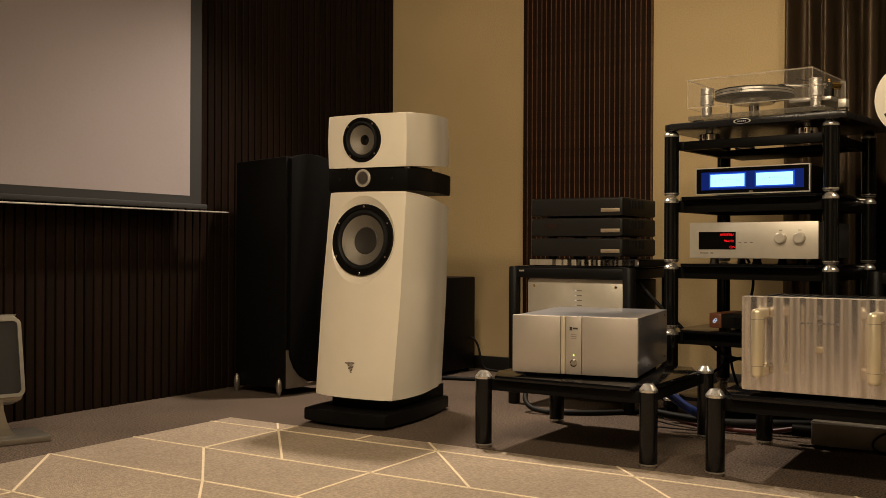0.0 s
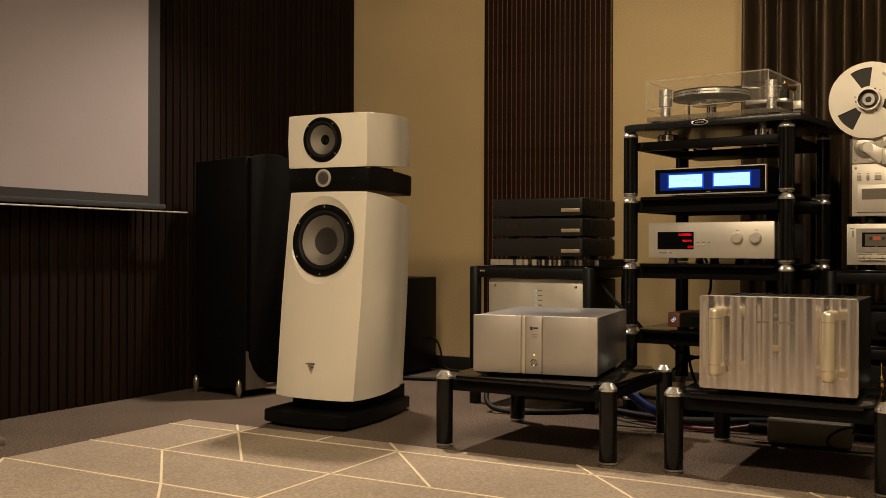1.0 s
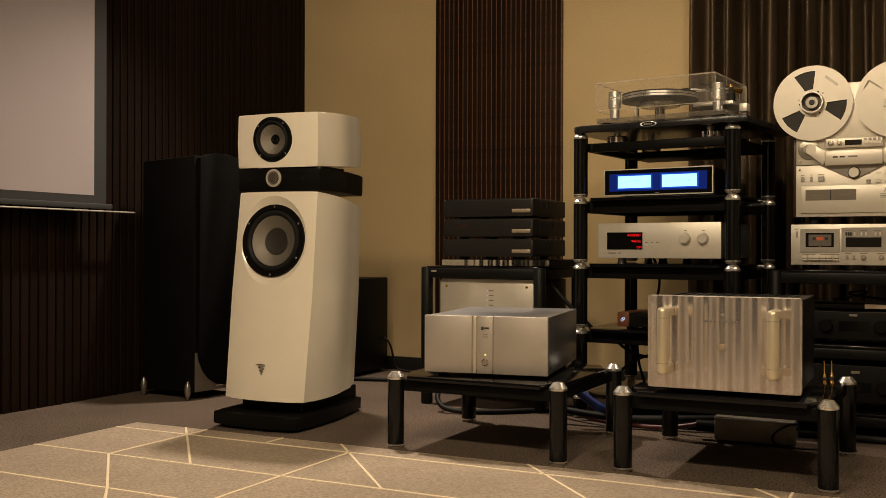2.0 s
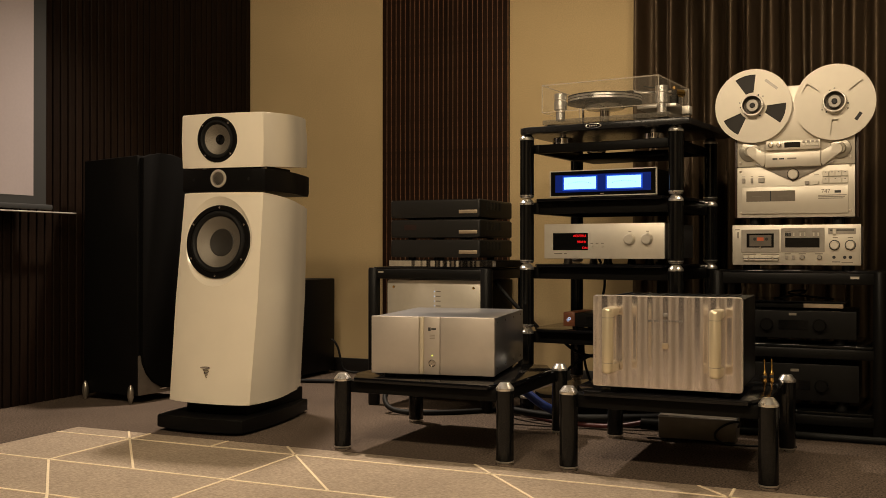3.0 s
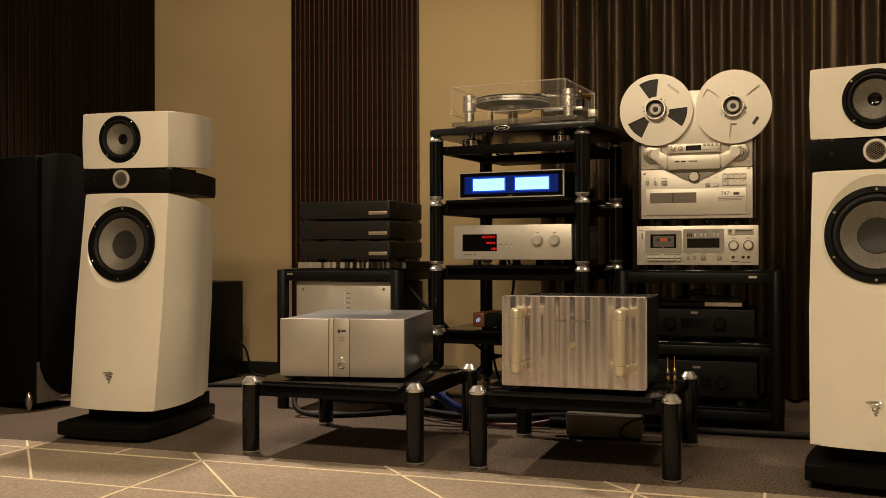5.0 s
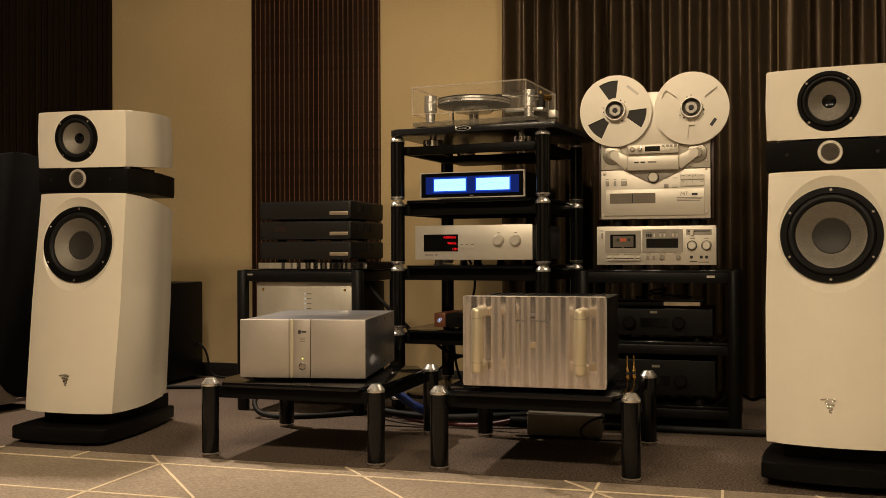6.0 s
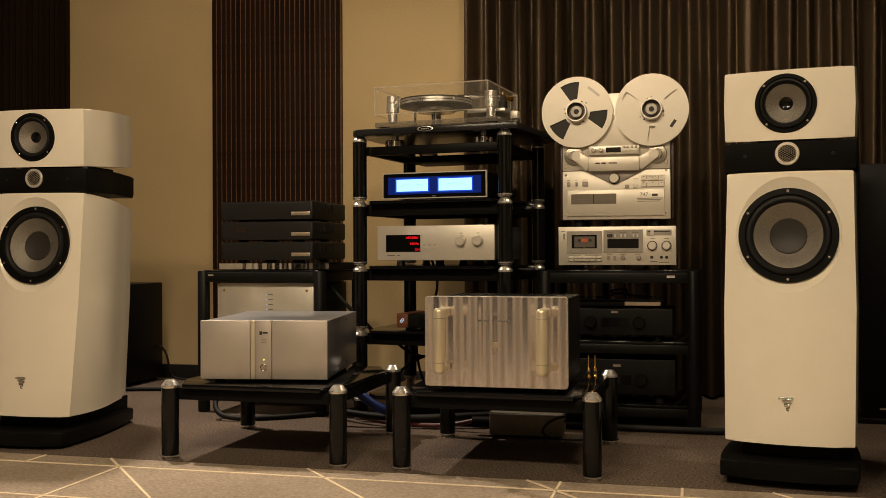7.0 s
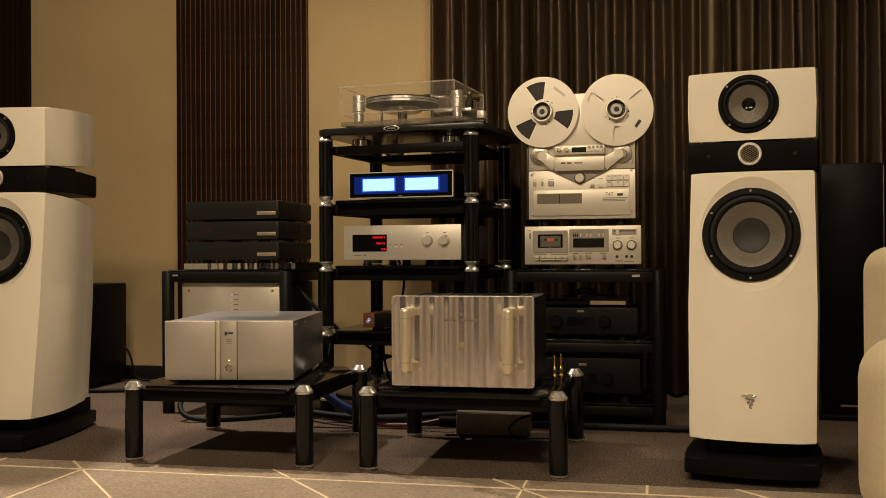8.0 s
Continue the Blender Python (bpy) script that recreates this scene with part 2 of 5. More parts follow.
def lettering(text, size, m, material, name, parent, label="", wide=1.0):
    cu = bpy.data.curves.new(name, "FONT")
    cu.body, cu.size, cu.extrude, cu.align_x = text, size, 0.0004, "CENTER"
    tmp = bpy.data.objects.new("tmp", cu)
    me = bpy.data.meshes.new_from_object(tmp)
    bpy.data.objects.remove(tmp)
    me.transform(m @ Matrix.Diagonal((wide, 1, 1, 1)))
    me.materials.clear()
    me.materials.append(material)
    ob = new(name, me)
    ob.parent = parent
    if label:
        ob["label"] = label
    return ob


# ---- the room ----
WALL_X, WALL_Y, EAST, SOUTH = -3.495, 4.88, 2.6, -2.6


def structure(name, bm, material, label, category="", smooth=0):
    return tagged(part(name, bm, material, smooth=smooth), label, category or name.split("_")[0], kind="structure")


structure("floor", box(WALL_X - 0.3, EAST + 0.3, SOUTH - 0.3, WALL_Y + 0.3, -0.2, 0.0), CARPET, "grey-brown loop-pile carpet covering the whole floor", "floor")
structure("ceiling", box(WALL_X - 0.3, EAST + 0.3, SOUTH - 0.3, WALL_Y + 0.3, CEILING, CEILING + 0.2), CEIL, "plain dark ceiling out of view that closes the room", "ceiling")
wall_west = structure("wall_west", box(WALL_X - 0.3, WALL_X - 0.03, SOUTH - 0.3, WALL_Y + 0.3, 0, CEILING), BLACK_BACK, "dark wall clad with vertical walnut slats", "wall")
wall_north = structure("wall_north", box(WALL_X - 0.03, EAST + 0.3, WALL_Y, WALL_Y + 0.3, 0, CEILING), CREAM_WALL, "cream textured fabric wall with a dark slatted panel", "wall")
structure("wall_east", box(EAST, EAST + 0.3, SOUTH, WALL_Y, 0, CEILING), PLAIN_WALL, "plain beige wall out of view that closes the room", "wall")
structure("wall_south", box(WALL_X, EAST + 0.3, SOUTH - 0.3, SOUTH, 0, CEILING), PLAIN_WALL, "plain beige wall out of view that closes the room", "wall")
structure("baseboard", box(WALL_X, -1.0, WALL_Y - 0.02, WALL_Y, 0, 0.075, 0.003), BOARD, "black baseboard along the cream wall", "baseboard", 30)

# ---- rug ----
rug = thing("rug", pose(-2.850, 2.866, 0, 0, 0, 1.0), "beige area rug with cream geometric lines on the carpet", "rug")
part("woven_field", box(0, 4.6, -3.4, 0, 0, 0.006, 0.002), RUG, rug)
STEP_X = 0.3485
ROWS_Y = (0.113, 0.497, 0.845, 1.222, 1.59, 1.95, 2.32, 2.69, 3.06, 3.38)


def rug_point(c, r):
    if r < 0:
        y = ROWS_Y[0] + r * 0.38
    else:
        k = min(int(r), 8)
        y = ROWS_Y[k] + (r - k) * (ROWS_Y[k + 1] - ROWS_Y[k])
    return Vector((0.005 + c * STEP_X, -y, 0.0075))


def rug_line(a, b):
    d = b - a
    bm = box(0, d.length, -0.0041, 0.0041, -0.003, 0.0008, 0.0006, 1)
    bmesh.ops.transform(bm, matrix=Matrix.Translation(a) @ pose(0, 0, 0, 0, 0, math.degrees(math.atan2(d.y, d.x))), verts=bm.verts)
    part("woven_line", bm, RUG_LINE, rug, smooth=0)


for r in range(9):
    rug_line(rug_point(0, r), rug_point(12.9, r))
for c in range(1, 13, 2):
    kind_of_node = c % 6
    rug_line(rug_point(c - 0.29, -0.28), rug_point(c + 1, 1))
    rug_line(rug_point(c - 1, 2), rug_point(c, 3))
    rug_line(rug_point(c, 4), rug_point(c + 1, 5))
    rug_line(rug_point(c - 1, 6), rug_point(c, 7))
    if kind_of_node == 1:
        rug_line(rug_point(c, -0.28), rug_point(c, 1))
        rug_line(rug_point(c, 1), rug_point(c + 1, 2))
        rug_line(rug_point(c + 1, -0.28), rug_point(c + 1, 0))
        rug_line(rug_point(c, 3), rug_point(c, 5))
    elif kind_of_node == 3:
        rug_line(rug_point(c, 0), rug_point(c, 2))
        rug_line(rug_point(c, 5), rug_point(c, 7))
    else:
        rug_line(rug_point(c, 2), rug_point(c, 4))


# ---- projection screen ----
scr = thing("projection_screen", pose(-3.4, 3.153, 0.887), "white roll-down projection screen with black borders and a weight bar", "screen")
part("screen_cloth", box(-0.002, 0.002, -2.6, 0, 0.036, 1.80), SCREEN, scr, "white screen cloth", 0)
part("border", box(-0.003, 0.001, 0.0, 0.071, 0.0, 1.80), SCREEN_EDGE, scr, "black side border", 0)
part("border", box(-0.003, 0.001, -2.6, 0.0, 0.0, 0.036), SCREEN_EDGE, scr, "black lower border", 0)
part("weight_bar", box(-0.012, 0.012, -2.6, 0.10, -0.022, 0.0, 0.004), SCREEN_EDGE, scr, "black weight bar")
part("housing", box(-0.10, 0.06, -2.65, 0.14, 1.76, 1.863, 0.006), SCREEN_EDGE, scr, "screen housing under the ceiling")
part("bar_edge", box(-0.003, 0.016, -2.6, 0.235, -0.036, -0.030, 0.002), SILVER_SOFT, scr, "thin silver rail")


# ---- loudspeakers ----
BULGE = 0.026


def speaker_outline(w, d, k=0.0):
    """Plan of a cabinet: gently convex front, sides that curve in to a narrow back. k: how far the front's edges stand back."""
    pts = []
    for i in range(13):
        u = i / 6 - 1
        pts.append((u * w / 2, k - BULGE * (1 - u * u)))
    n = 10
    right = []
    for i in range(1, n + 1):
        s = i / n
        right.append((w / 2 + 0.012 * math.sin(math.pi * min(1, s * 1.4)) - 0.075 * s ** 2.2, k + (d - k) * s))
    return pts + right + [(-x, y) for x, y in right[::-1]]


def loft(outlines, bev=0.0):
    """outlines: (z, points) pairs with equal counts; z may be a function of x, y."""
    bm = bmesh.new()
    rings = []
    for z, pts in outlines:
        rings.append([bm.verts.new((x, y, z(x, y) if callable(z) else z)) for x, y in pts])
    n = len(rings[0])
    bm.faces.new(rings[0][::-1]), bm.faces.new(rings[-1])
    for a, b in zip(rings, rings[1:]):
        for k in range(n):
            bm.faces.new((a[k], a[(k + 1) % n], b[(k + 1) % n], b[k]))
    if bev:
        caps = [f for f in bm.faces if len(f.verts) == n]
        edges = {e for f in caps for e in f.edges} | {e for e in bm.edges if e.calc_face_angle(0) > 0.9}
        bmesh.ops.bevel(bm, geom=list(edges), offset=bev, segments=2, profile=0.5, affect="EDGES")
    return bm


def driver(parent, name, m, r, cone_r, dust_r, screws, start, deep, cap=None):
    """A cone driver facing -y: black frame, rubber surround, woven cone, dust cap."""
    fr = m @ FRONT
    basket = part(name, lathe([(r * 0.80, -0.012), (r, -0.012), (r, 0.002), (r * 0.985, 0.005), (r * 0.87, 0.0055), (r * 0.85, 0.001), (r * 0.80, -0.001), (r * 0.78, -0.004), (r * 0.72, -deep), (0, -deep)], 56, m=fr), BLACK_SATIN, parent, "black driver frame")
    part("surround", lathe([(r * 0.855, 0.0005), (r * 0.82, 0.007), (r * 0.77, 0.0085), (r * 0.72, 0.005), (r * 0.695, -0.001), (cone_r, -0.003)], 56, m=fr), RUBBER, basket, "black rubber surround")
    part("cone", lathe([(cone_r * 1.01, -0.002), (cone_r * 0.99, -0.0025), (cone_r * 0.5 + dust_r * 0.5, -0.002 - deep * 0.24), (dust_r, -0.002 - deep * 0.42)], 56, m=fr), CONE_GREY, basket, "grey woven cone")
    z = -0.002 - deep * 0.42
    part("dust_cap", lathe([(dust_r * 1.01, z), (dust_r * 0.95, z + 0.002), (dust_r * 0.5, z - dust_r * 0.12), (0, z - dust_r * 0.16)], 40, m=fr), cap or DUST_CAP, basket, "dark dust cap")
    for k in range(screws):
        a = radians(start + 360 * k / screws)
        part("screw", lathe([(0, 0.0085), (0.0030, 0.0082), (0.0045, 0.0068), (0.0045, 0.004)], 12, m=fr @ Matrix.Translation((r * 0.93 * math.cos(a), r * 0.93 * math.sin(a), 0))), CHROME, basket)
    return basket


def carve(ob, cutter_bm, parent):
    """Cuts a turned recess into a cabinet and keeps the result as plain mesh."""
    cutter = new("cutter", finish(cutter_bm, "cutter", WHITE_LACQUER))
    cutter.parent = parent
    bpy.context.view_layer.update()
    mod = ob.modifiers.new("recess", "BOOLEAN")
    mod.operation, mod.object, mod.solver = "DIFFERENCE", cutter, "EXACT"
    cut = bpy.data.meshes.new_from_object(ob.evaluated_get(bpy.context.evaluated_depsgraph_get()))
    ob.modifiers.clear()
    ob.data = cut
    cut.polygons.foreach_set("use_smooth", [True] * len(cut.polygons))
    cut.set_sharp_from_angle(angle=radians(24))
    bpy.data.objects.remove(cutter)


def floor_speaker(m, label):
    sp = thing("floorstanding_loudspeaker", m, label, "loudspeaker", "pair of white loudspeakers")
    plan = [(0.188 * u, -0.063 - 0.022 * (1 - u * u)) for u in (-1, -0.75, -0.5, -0.25, 0, 0.25, 0.5, 0.75, 1)]
    for i in range(1, 10):
        q = i / 9
        plan.append((0.188 + 0.022 * math.sin(math.pi * q) - 0.050 * q ** 1.3, -0.063 + 0.575 * q))
    plan += [(-x, y) for x, y in plan[:8:-1]]
    part("plinth", prism(plan, 0.012, 0.060, 0.006), BLACK_SATIN, sp, "black rounded plinth")
    for sx in (-0.13, 0.13):
        for sy in (0.03, 0.5):
            part("spike", lathe([(0, -m.translation.z), (0.006, 0.001 - m.translation.z), (0.014, 0.008), (0.014, 0.014), (0, 0.014)], 12, m=Matrix.Translation((sx, sy, 0))), CHROME, sp)
    part("foot_block", prism([(-0.135, 0.05), (0.135, 0.05), (0.12, 0.5), (-0.12, 0.5)], 0.059, 0.112), BLACK_SATIN, sp, "black foot under the cabinet", 0)
    # woofer cabinet: its front leans back
    W, D, LEAN = 0.372, 0.548, 0.088

    def front_at(z):
        return LEAN * (z - 0.106) / 0.81
    rings = []
    for z in (0.106, 0.30, 0.50, 0.70, 0.910):
        k = front_at(z)
        w = W - 0.012 * abs((z - 0.5) / 0.4)
        top = (lambda x, y, b=z, kk=k: b - 0.092 * max(0.0, y - kk)) if z > 0.9 else z
        rings.append((top, speaker_outline(w, D - 0.04 + 0.06 * (z - 0.106), k)))
    cab = part("bass_cabinet", loft(rings, 0.005), WHITE_LACQUER, sp, "gloss white cabinet with a leaning front")
    zc = 0.721
    lean_m = Matrix.Translation((-0.002, front_at(zc) - BULGE, zc)) @ pose(0, 0, 0, -math.degrees(math.atan2(LEAN, 0.81)))
    carve(cab, lathe([(0, -0.075), (0.128, -0.075), (0.128, -0.020), (0.1445, -0.020), (0.147, -0.019), (0.1745, 0.0), (0.19, 0.013), (0, 0.013)], 72, m=lean_m @ FRONT), sp)
    driver(sp, "woofer", lean_m @ Matrix.Translation((0, 0.0145, 0)), 0.1425, 0.099, 0.054, 6, 30, 0.055)
    # badge: bands that narrow downwards
    bz = 0.225
    swirl = [(-0.024, 0.016), (0.0, 0.020), (0.024, 0.017), (0.010, 0.012), (-0.018, 0.010), (-0.004, 0.003), (0.015, 0.006), (0.012, -0.002), (-0.009, -0.001),
             (-0.006, -0.009), (0.010, -0.005), (0.006, -0.014), (-0.003, -0.012), (0.001, -0.022), (0.006, -0.019)]
    tube([(x, -0.001 - 0.0015 * (k % 2), z) for k, (x, z) in enumerate(swirl)], 0.0022, "badge", CHROME, sp, "small chrome swirl badge").matrix_local = Matrix.Translation((-0.004, front_at(bz) - BULGE - 0.0005, bz))
    # tweeter module
    y0 = LEAN - 0.004
    tw = part("tweeter_module", loft([(0.915, speaker_outline(0.374, 0.55, y0 + 0.005)), (0.930, speaker_outline(0.376, 0.555, y0)), (1.000, speaker_outline(0.376, 0.555, y0))], 0.003), BLACK_SATIN, sp, "black tweeter module between the cabinets")
    t_m = Matrix.Translation((-0.003, y0 - BULGE, 0.963)) @ FRONT
    part("tweeter_ring", lathe([(0.025, 0.001), (0.027, 0.006), (0.033, 0.006), (0.035, 0.004), (0.035, -0.004)], 40, m=t_m), SILVER_SOFT, tw, "pale silver tweeter ring")
    part("tweeter_dome", lathe([(0.026, 0.003), (0.020, -0.002), (0.010, -0.005), (0, -0.006)], 28, m=t_m), TWEETER_DOME, tw, "grey inverted dome")
    guard = bmesh.new()
    for k in range(-4, 5):
        c = 0.0056 * k
        half = math.sqrt(0.0262 ** 2 - c * c)
        for turn in (33, -33):
            for x0, x1 in ((-half, 0), (0, half)):
                e0, e1 = (0.0045 + 0.006 * (1 - (c * c + q * q) / 0.0262 ** 2) for q in (x0, x1))
                merge(rod((x0, c, e0), (x1, c, e1), 0.0007, 5), guard, t_m @ pose(0, 0, 0, 0, 0, turn))
    part("tweeter_mesh", guard, MESH_GREY, tw, "silver lattice guard")
    for sx in (-0.125, 0.125):
        part("screw", lathe([(0, 0.002), (0.005, 0.0018), (0.006, -0.004)], 12, m=Matrix.Translation((sx, y0 - BULGE * (1 - (sx / 0.187) ** 2), 0.961)) @ FRONT), RUBBER, tw)
    bar = part("printed_mark", box(0.022, 0.066, -0.0012, 0.001, -0.003, 0.003), DARK_PRINT, tw, smooth=0)
    bar.matrix_local = Matrix.Translation((0.0, y0 - BULGE + 0.0035, 0.963)) @ pose(0, 0, 0, 0, 0, 7)
    part("wedge", box(-0.10, 0.10, 0.2, 0.42, 0.985, 1.022), BLACK_SATIN, sp, "black spacer", 0)
    for sx in (-0.12, 0.15):
        part("spacer", lathe([(0, 0.998), (0.012, 0.998), (0.012, 1.012), (0, 1.012)], 14, m=Matrix.Translation((sx, LEAN + 0.05, 0))), CHROME, sp, "small steel spacer")
    # upper cabinet, tipped forward over the module
    up_front = LEAN - 0.010
    tip = Matrix.Translation((0, up_front, 1.006)) @ pose(0, 0, 0, 4.2) @ Matrix.Translation((0, -up_front, -1.006))
    shell = loft([(1.006, speaker_outline(0.368, 0.545, up_front)), (1.11, speaker_outline(0.374, 0.55, up_front + 0.004)), (1.215, speaker_outline(0.368, 0.545, up_front + 0.012))], 0.005)
    bmesh.ops.transform(shell, matrix=tip, verts=shell.verts)
    top = part("upper_cabinet", shell, WHITE_LACQUER, sp, "gloss white upper cabinet tipped forward")
    mid_m = tip @ Matrix.Translation((-0.006, up_front + 0.003 - BULGE, 1.115))
    carve(top, lathe([(0, -0.055), (0.077, -0.055), (0.077, -0.008), (0.0892, -0.008), (0.0902, 0.013), (0, 0.013)], 56, m=mid_m @ FRONT), sp)
    driver(sp, "midrange", mid_m @ Matrix.Translation((0, 0.0035, 0)), 0.088, 0.057, 0.020, 4, 48, 0.045, BLACK_GLOSS)
    return sp


floor_speaker(pose(-2.362, 3.035, 0, 0, 0.4, 3), "tall white gloss loudspeaker with black drivers beside a black tower")
floor_speaker(pose(0.243, 3.06, 0.013, 0, 0, -7.5), "tall white gloss loudspeaker with black drivers beside an armchair")


# ---- amplifier stands ----
LEG_R = 0.0288


def leg_column(z0, z1, parent, x, y, foot=True):
    p = part("leg", lathe([(0, z0 + 0.006), (LEG_R, z0 + 0.006), (LEG_R, z1 - 0.024), (0, z1 - 0.024)], 24, m=Matrix.Translation((x, y, 0))), BLACK_GLOSS, parent)
    part("leg_cap", lathe([(LEG_R, z1 - 0.025), (LEG_R + 0.0008, z1 - 0.020), (LEG_R + 0.0004, z1 - 0.0165), (LEG_R * 0.62, z1 - 0.002), (LEG_R * 0.55, z1), (0, z1)], 28, m=Matrix.Translation((x, y, 0))), CAP_METAL, p, "polished steel cap", 20)
    part("foot_ring", lathe([(0, z0), (LEG_R * 0.85, z0), (LEG_R * 0.97, z0 + 0.006), (LEG_R + 0.0004, z0 + 0.008), (LEG_R + 0.0004, z0 + 0.013), (0, z0 + 0.013)], 24, m=Matrix.Translation((x, y, 0))), CAP_METAL, p, "polished steel ring")
    return p


def amp_stand(m, label):
    st = thing("amplifier_stand", m, label, "amplifier stand", "amplifier stands")
    w, d = 0.598, 0.585
    for x in (0, w):
        for y in (0, d):
            leg_column(0, 0.262, st, x, y)
    out = [(0.055, -0.02), (w - 0.055, -0.02), (w + 0.0, 0.10), (w + 0.0, d - 0.1), (w - 0.055, d + 0.02), (0.055, d + 0.02), (0.0, d - 0.1), (0.0, 0.10)]
    part("shelf", prism(out, 0.236, 0.252, 0.003), GLASS_BLACK, st, "glossy black shelf")
    for y in (0.02, d - 0.02):
        part("beam", box(0.02, w - 0.02, y - 0.012, y + 0.012, 0.196, 0.236, 0.003), BLACK_SATIN, st)
    for x in (0.02, w - 0.02):
        part("beam", box(x - 0.012, x + 0.012, 0.03, d - 0.03, 0.196, 0.236, 0.003), BLACK_SATIN, st)
    return st


amp_stand(pose(-1.726, 2.955, 0, 0, 0, 0.5), "low black amplifier stand on four steel-capped legs")
amp_stand(pose(-0.919, 2.972, 0, 0, 0, 0.5), "low black amplifier stand on four steel-capped legs")


# ---- power amplifiers ----
va = thing("silver_amplifier", pose(-1.628, 2.985, 0.252, 0, 0, 10), "satin silver power amplifier with a split front panel", "amplifier")
VW, VD, VH = 0.432, 0.555, 0.196
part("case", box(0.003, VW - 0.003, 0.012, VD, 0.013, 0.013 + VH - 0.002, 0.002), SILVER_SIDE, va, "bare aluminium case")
part("front_panel", box(0, VW * 0.394, -0.006, 0.012, 0.013, 0.013 + VH, 0.003), VIOLA_FRONT, va, "satin silver front panel")
part("front_panel", box(VW * 0.566, VW, -0.006, 0.012, 0.013, 0.013 + VH, 0.003), VIOLA_FRONT, va, "satin silver front panel")
mid = part("centre_panel", box(VW * 0.432, VW * 0.561, -0.002, 0.012, 0.013, 0.013 + VH, 0.002), VIOLA_FRONT, va, "recessed centre panel")
part("trim_strip", box(VW * 0.395, VW * 0.431, -0.004, 0.012, 0.013, 0.013 + VH, 0.003), HANDLE_METAL, va, "bright vertical strip")
part("power_button", lathe([(0.0125, 0), (0.0125, 0.002), (0.010, 0.003), (0.0095, 0.001), (0, 0.001)], 28, m=facing(VW * 0.5, -0.002, 0.052)), CHROME, mid)
part("indicator", lathe([(0.0022, 0), (0.002, 0.001), (0, 0.0012)], 10, m=facing(VW * 0.5, -0.002, 0.078)), GREEN_LED, mid)
bm = bmesh.new()
box(-0.010, -0.001, -0.001, 0, -0.004, 0.008, bm=bm), box(0.001, 0.018, -0.001, 0, 0.0, 0.006, bm=bm)
part("badge", bm, DARK_PRINT, mid, "dark badge").location = (VW * 0.49, -0.0023, 0.165)
for k in range(3):
    part("print_line", box(-0.009, 0.009, -0.0008, 0, 0, 0.002), GREY_PRINT, mid).location = (VW * 0.5, -0.0022, 0.146 - 0.006 * k)
for k in range(4):
    part("screw", lathe([(0, 0.0015), (0.003, 0.001), (0.0035, 0)], 8, m=Matrix.Translation((VW - 0.003, 0.05 + 0.15 * k, 0.19)) @ pose(0, 0, 0, 0, 90)), CHROME, va)
    part("screw", lathe([(0, 0.0015), (0.003, 0.001), (0.0035, 0)], 8, m=Matrix.Translation((VW - 0.003, 0.05 + 0.15 * k, 0.035)) @ pose(0, 0, 0, 0, 90)), CHROME, va)
for x in (0.05, VW - 0.05):
    for y in (0.05, VD - 0.06):
        part("foot", lathe([(0, 0), (0.02, 0), (0.02, 0.014), (0, 0.014)], 16, m=Matrix.Translation((x, y, 0))), RUBBER, va)

ja = thing("fluted_amplifier", pose(-0.838, 2.968, 0.252, 0, 0, 1.2), "large power amplifier with fluted polished aluminium front and two handles", "amplifier")
JW, JH, JD = 0.443, 0.277, 0.42
n = 176
bm = bmesh.new()
front = []
for k in range(n + 1):
    x = JW * k / n
    ph = x / JW * 9.5
    front.append((x, -0.0030 * math.cos(2 * math.pi * ph)))
poly = front + [(JW, 0.018), (0, 0.018)]
bm = prism(poly, 0.018, 0.018 + JH)
# rounded corners of the plate
bmesh.ops.bevel(bm, geom=[e for e in bm.edges if abs(e.verts[0].co.y - e.verts[1].co.y) > 0.01 and e.verts[0].co.x in (0.0, JW)], offset=0.009, segments=4, profile=0.5, affect="EDGES")
jf = part("front_plate", bm, JR_METAL, ja, "polished fluted aluminium plate", 60)
part("plate_edge", prism(rounded(JW + 0.004, JH + 0.004, 0.011), 0, 0.012, 0.002, m=facing(JW / 2, 0.019, 0.018 + JH / 2)), SILVER, ja, "bright plate edge")
body = part("case", box(0.006, JW - 0.006, 0.019, JD, 0.022, 0.288, 0.003), BLACK_ANODISED, ja, "black case")
for k in range(12):
    part("cooling_fin", box(0.03 + k * 0.033, 0.036 + k * 0.033, 0.10, JD - 0.03, 0.286, 0.291), BLACK_ANODISED, body, smooth=0)
for x in (0.065, JW - 0.065):
    hd = part("handle", lathe([(0, 0), (0.012, 0.001), (0.0158, 0.005), (0.0172, 0.011), (0.0172, 0.187), (0.0158, 0.193), (0.012, 0.197), (0, 0.198)], 32, m=Matrix.Translation((x, -0.082, 0.066))), POLISHED, ja, "round aluminium handle bar")
    for z in (0.067, 0.236):
        part("handle_mount", box(x - 0.0165, x + 0.0165, -0.084, -0.002, z, z + 0.027, 0.006, 3), POLISHED, hd, "handle bracket")
    for z in (0.098, 0.233):
        part("joint_ring", lathe([(0.0173, 0), (0.0176, 0.0006), (0.0173, 0.0012)], 32, m=Matrix.Translation((x, -0.082, z))), GREY_BOX, hd)
bm = bmesh.new()
for k in range(12):
    if k != 4:
        box(-0.052 + 0.0088 * k, -0.0465 + 0.0088 * k, -0.0035, 0.0, -0.0028, 0.0028, bm=bm)
part("badge_line", bm, FAINT_PRINT, ja, "faint grey printed badge", 0).location = (JW / 2, -0.0005, 0.222)
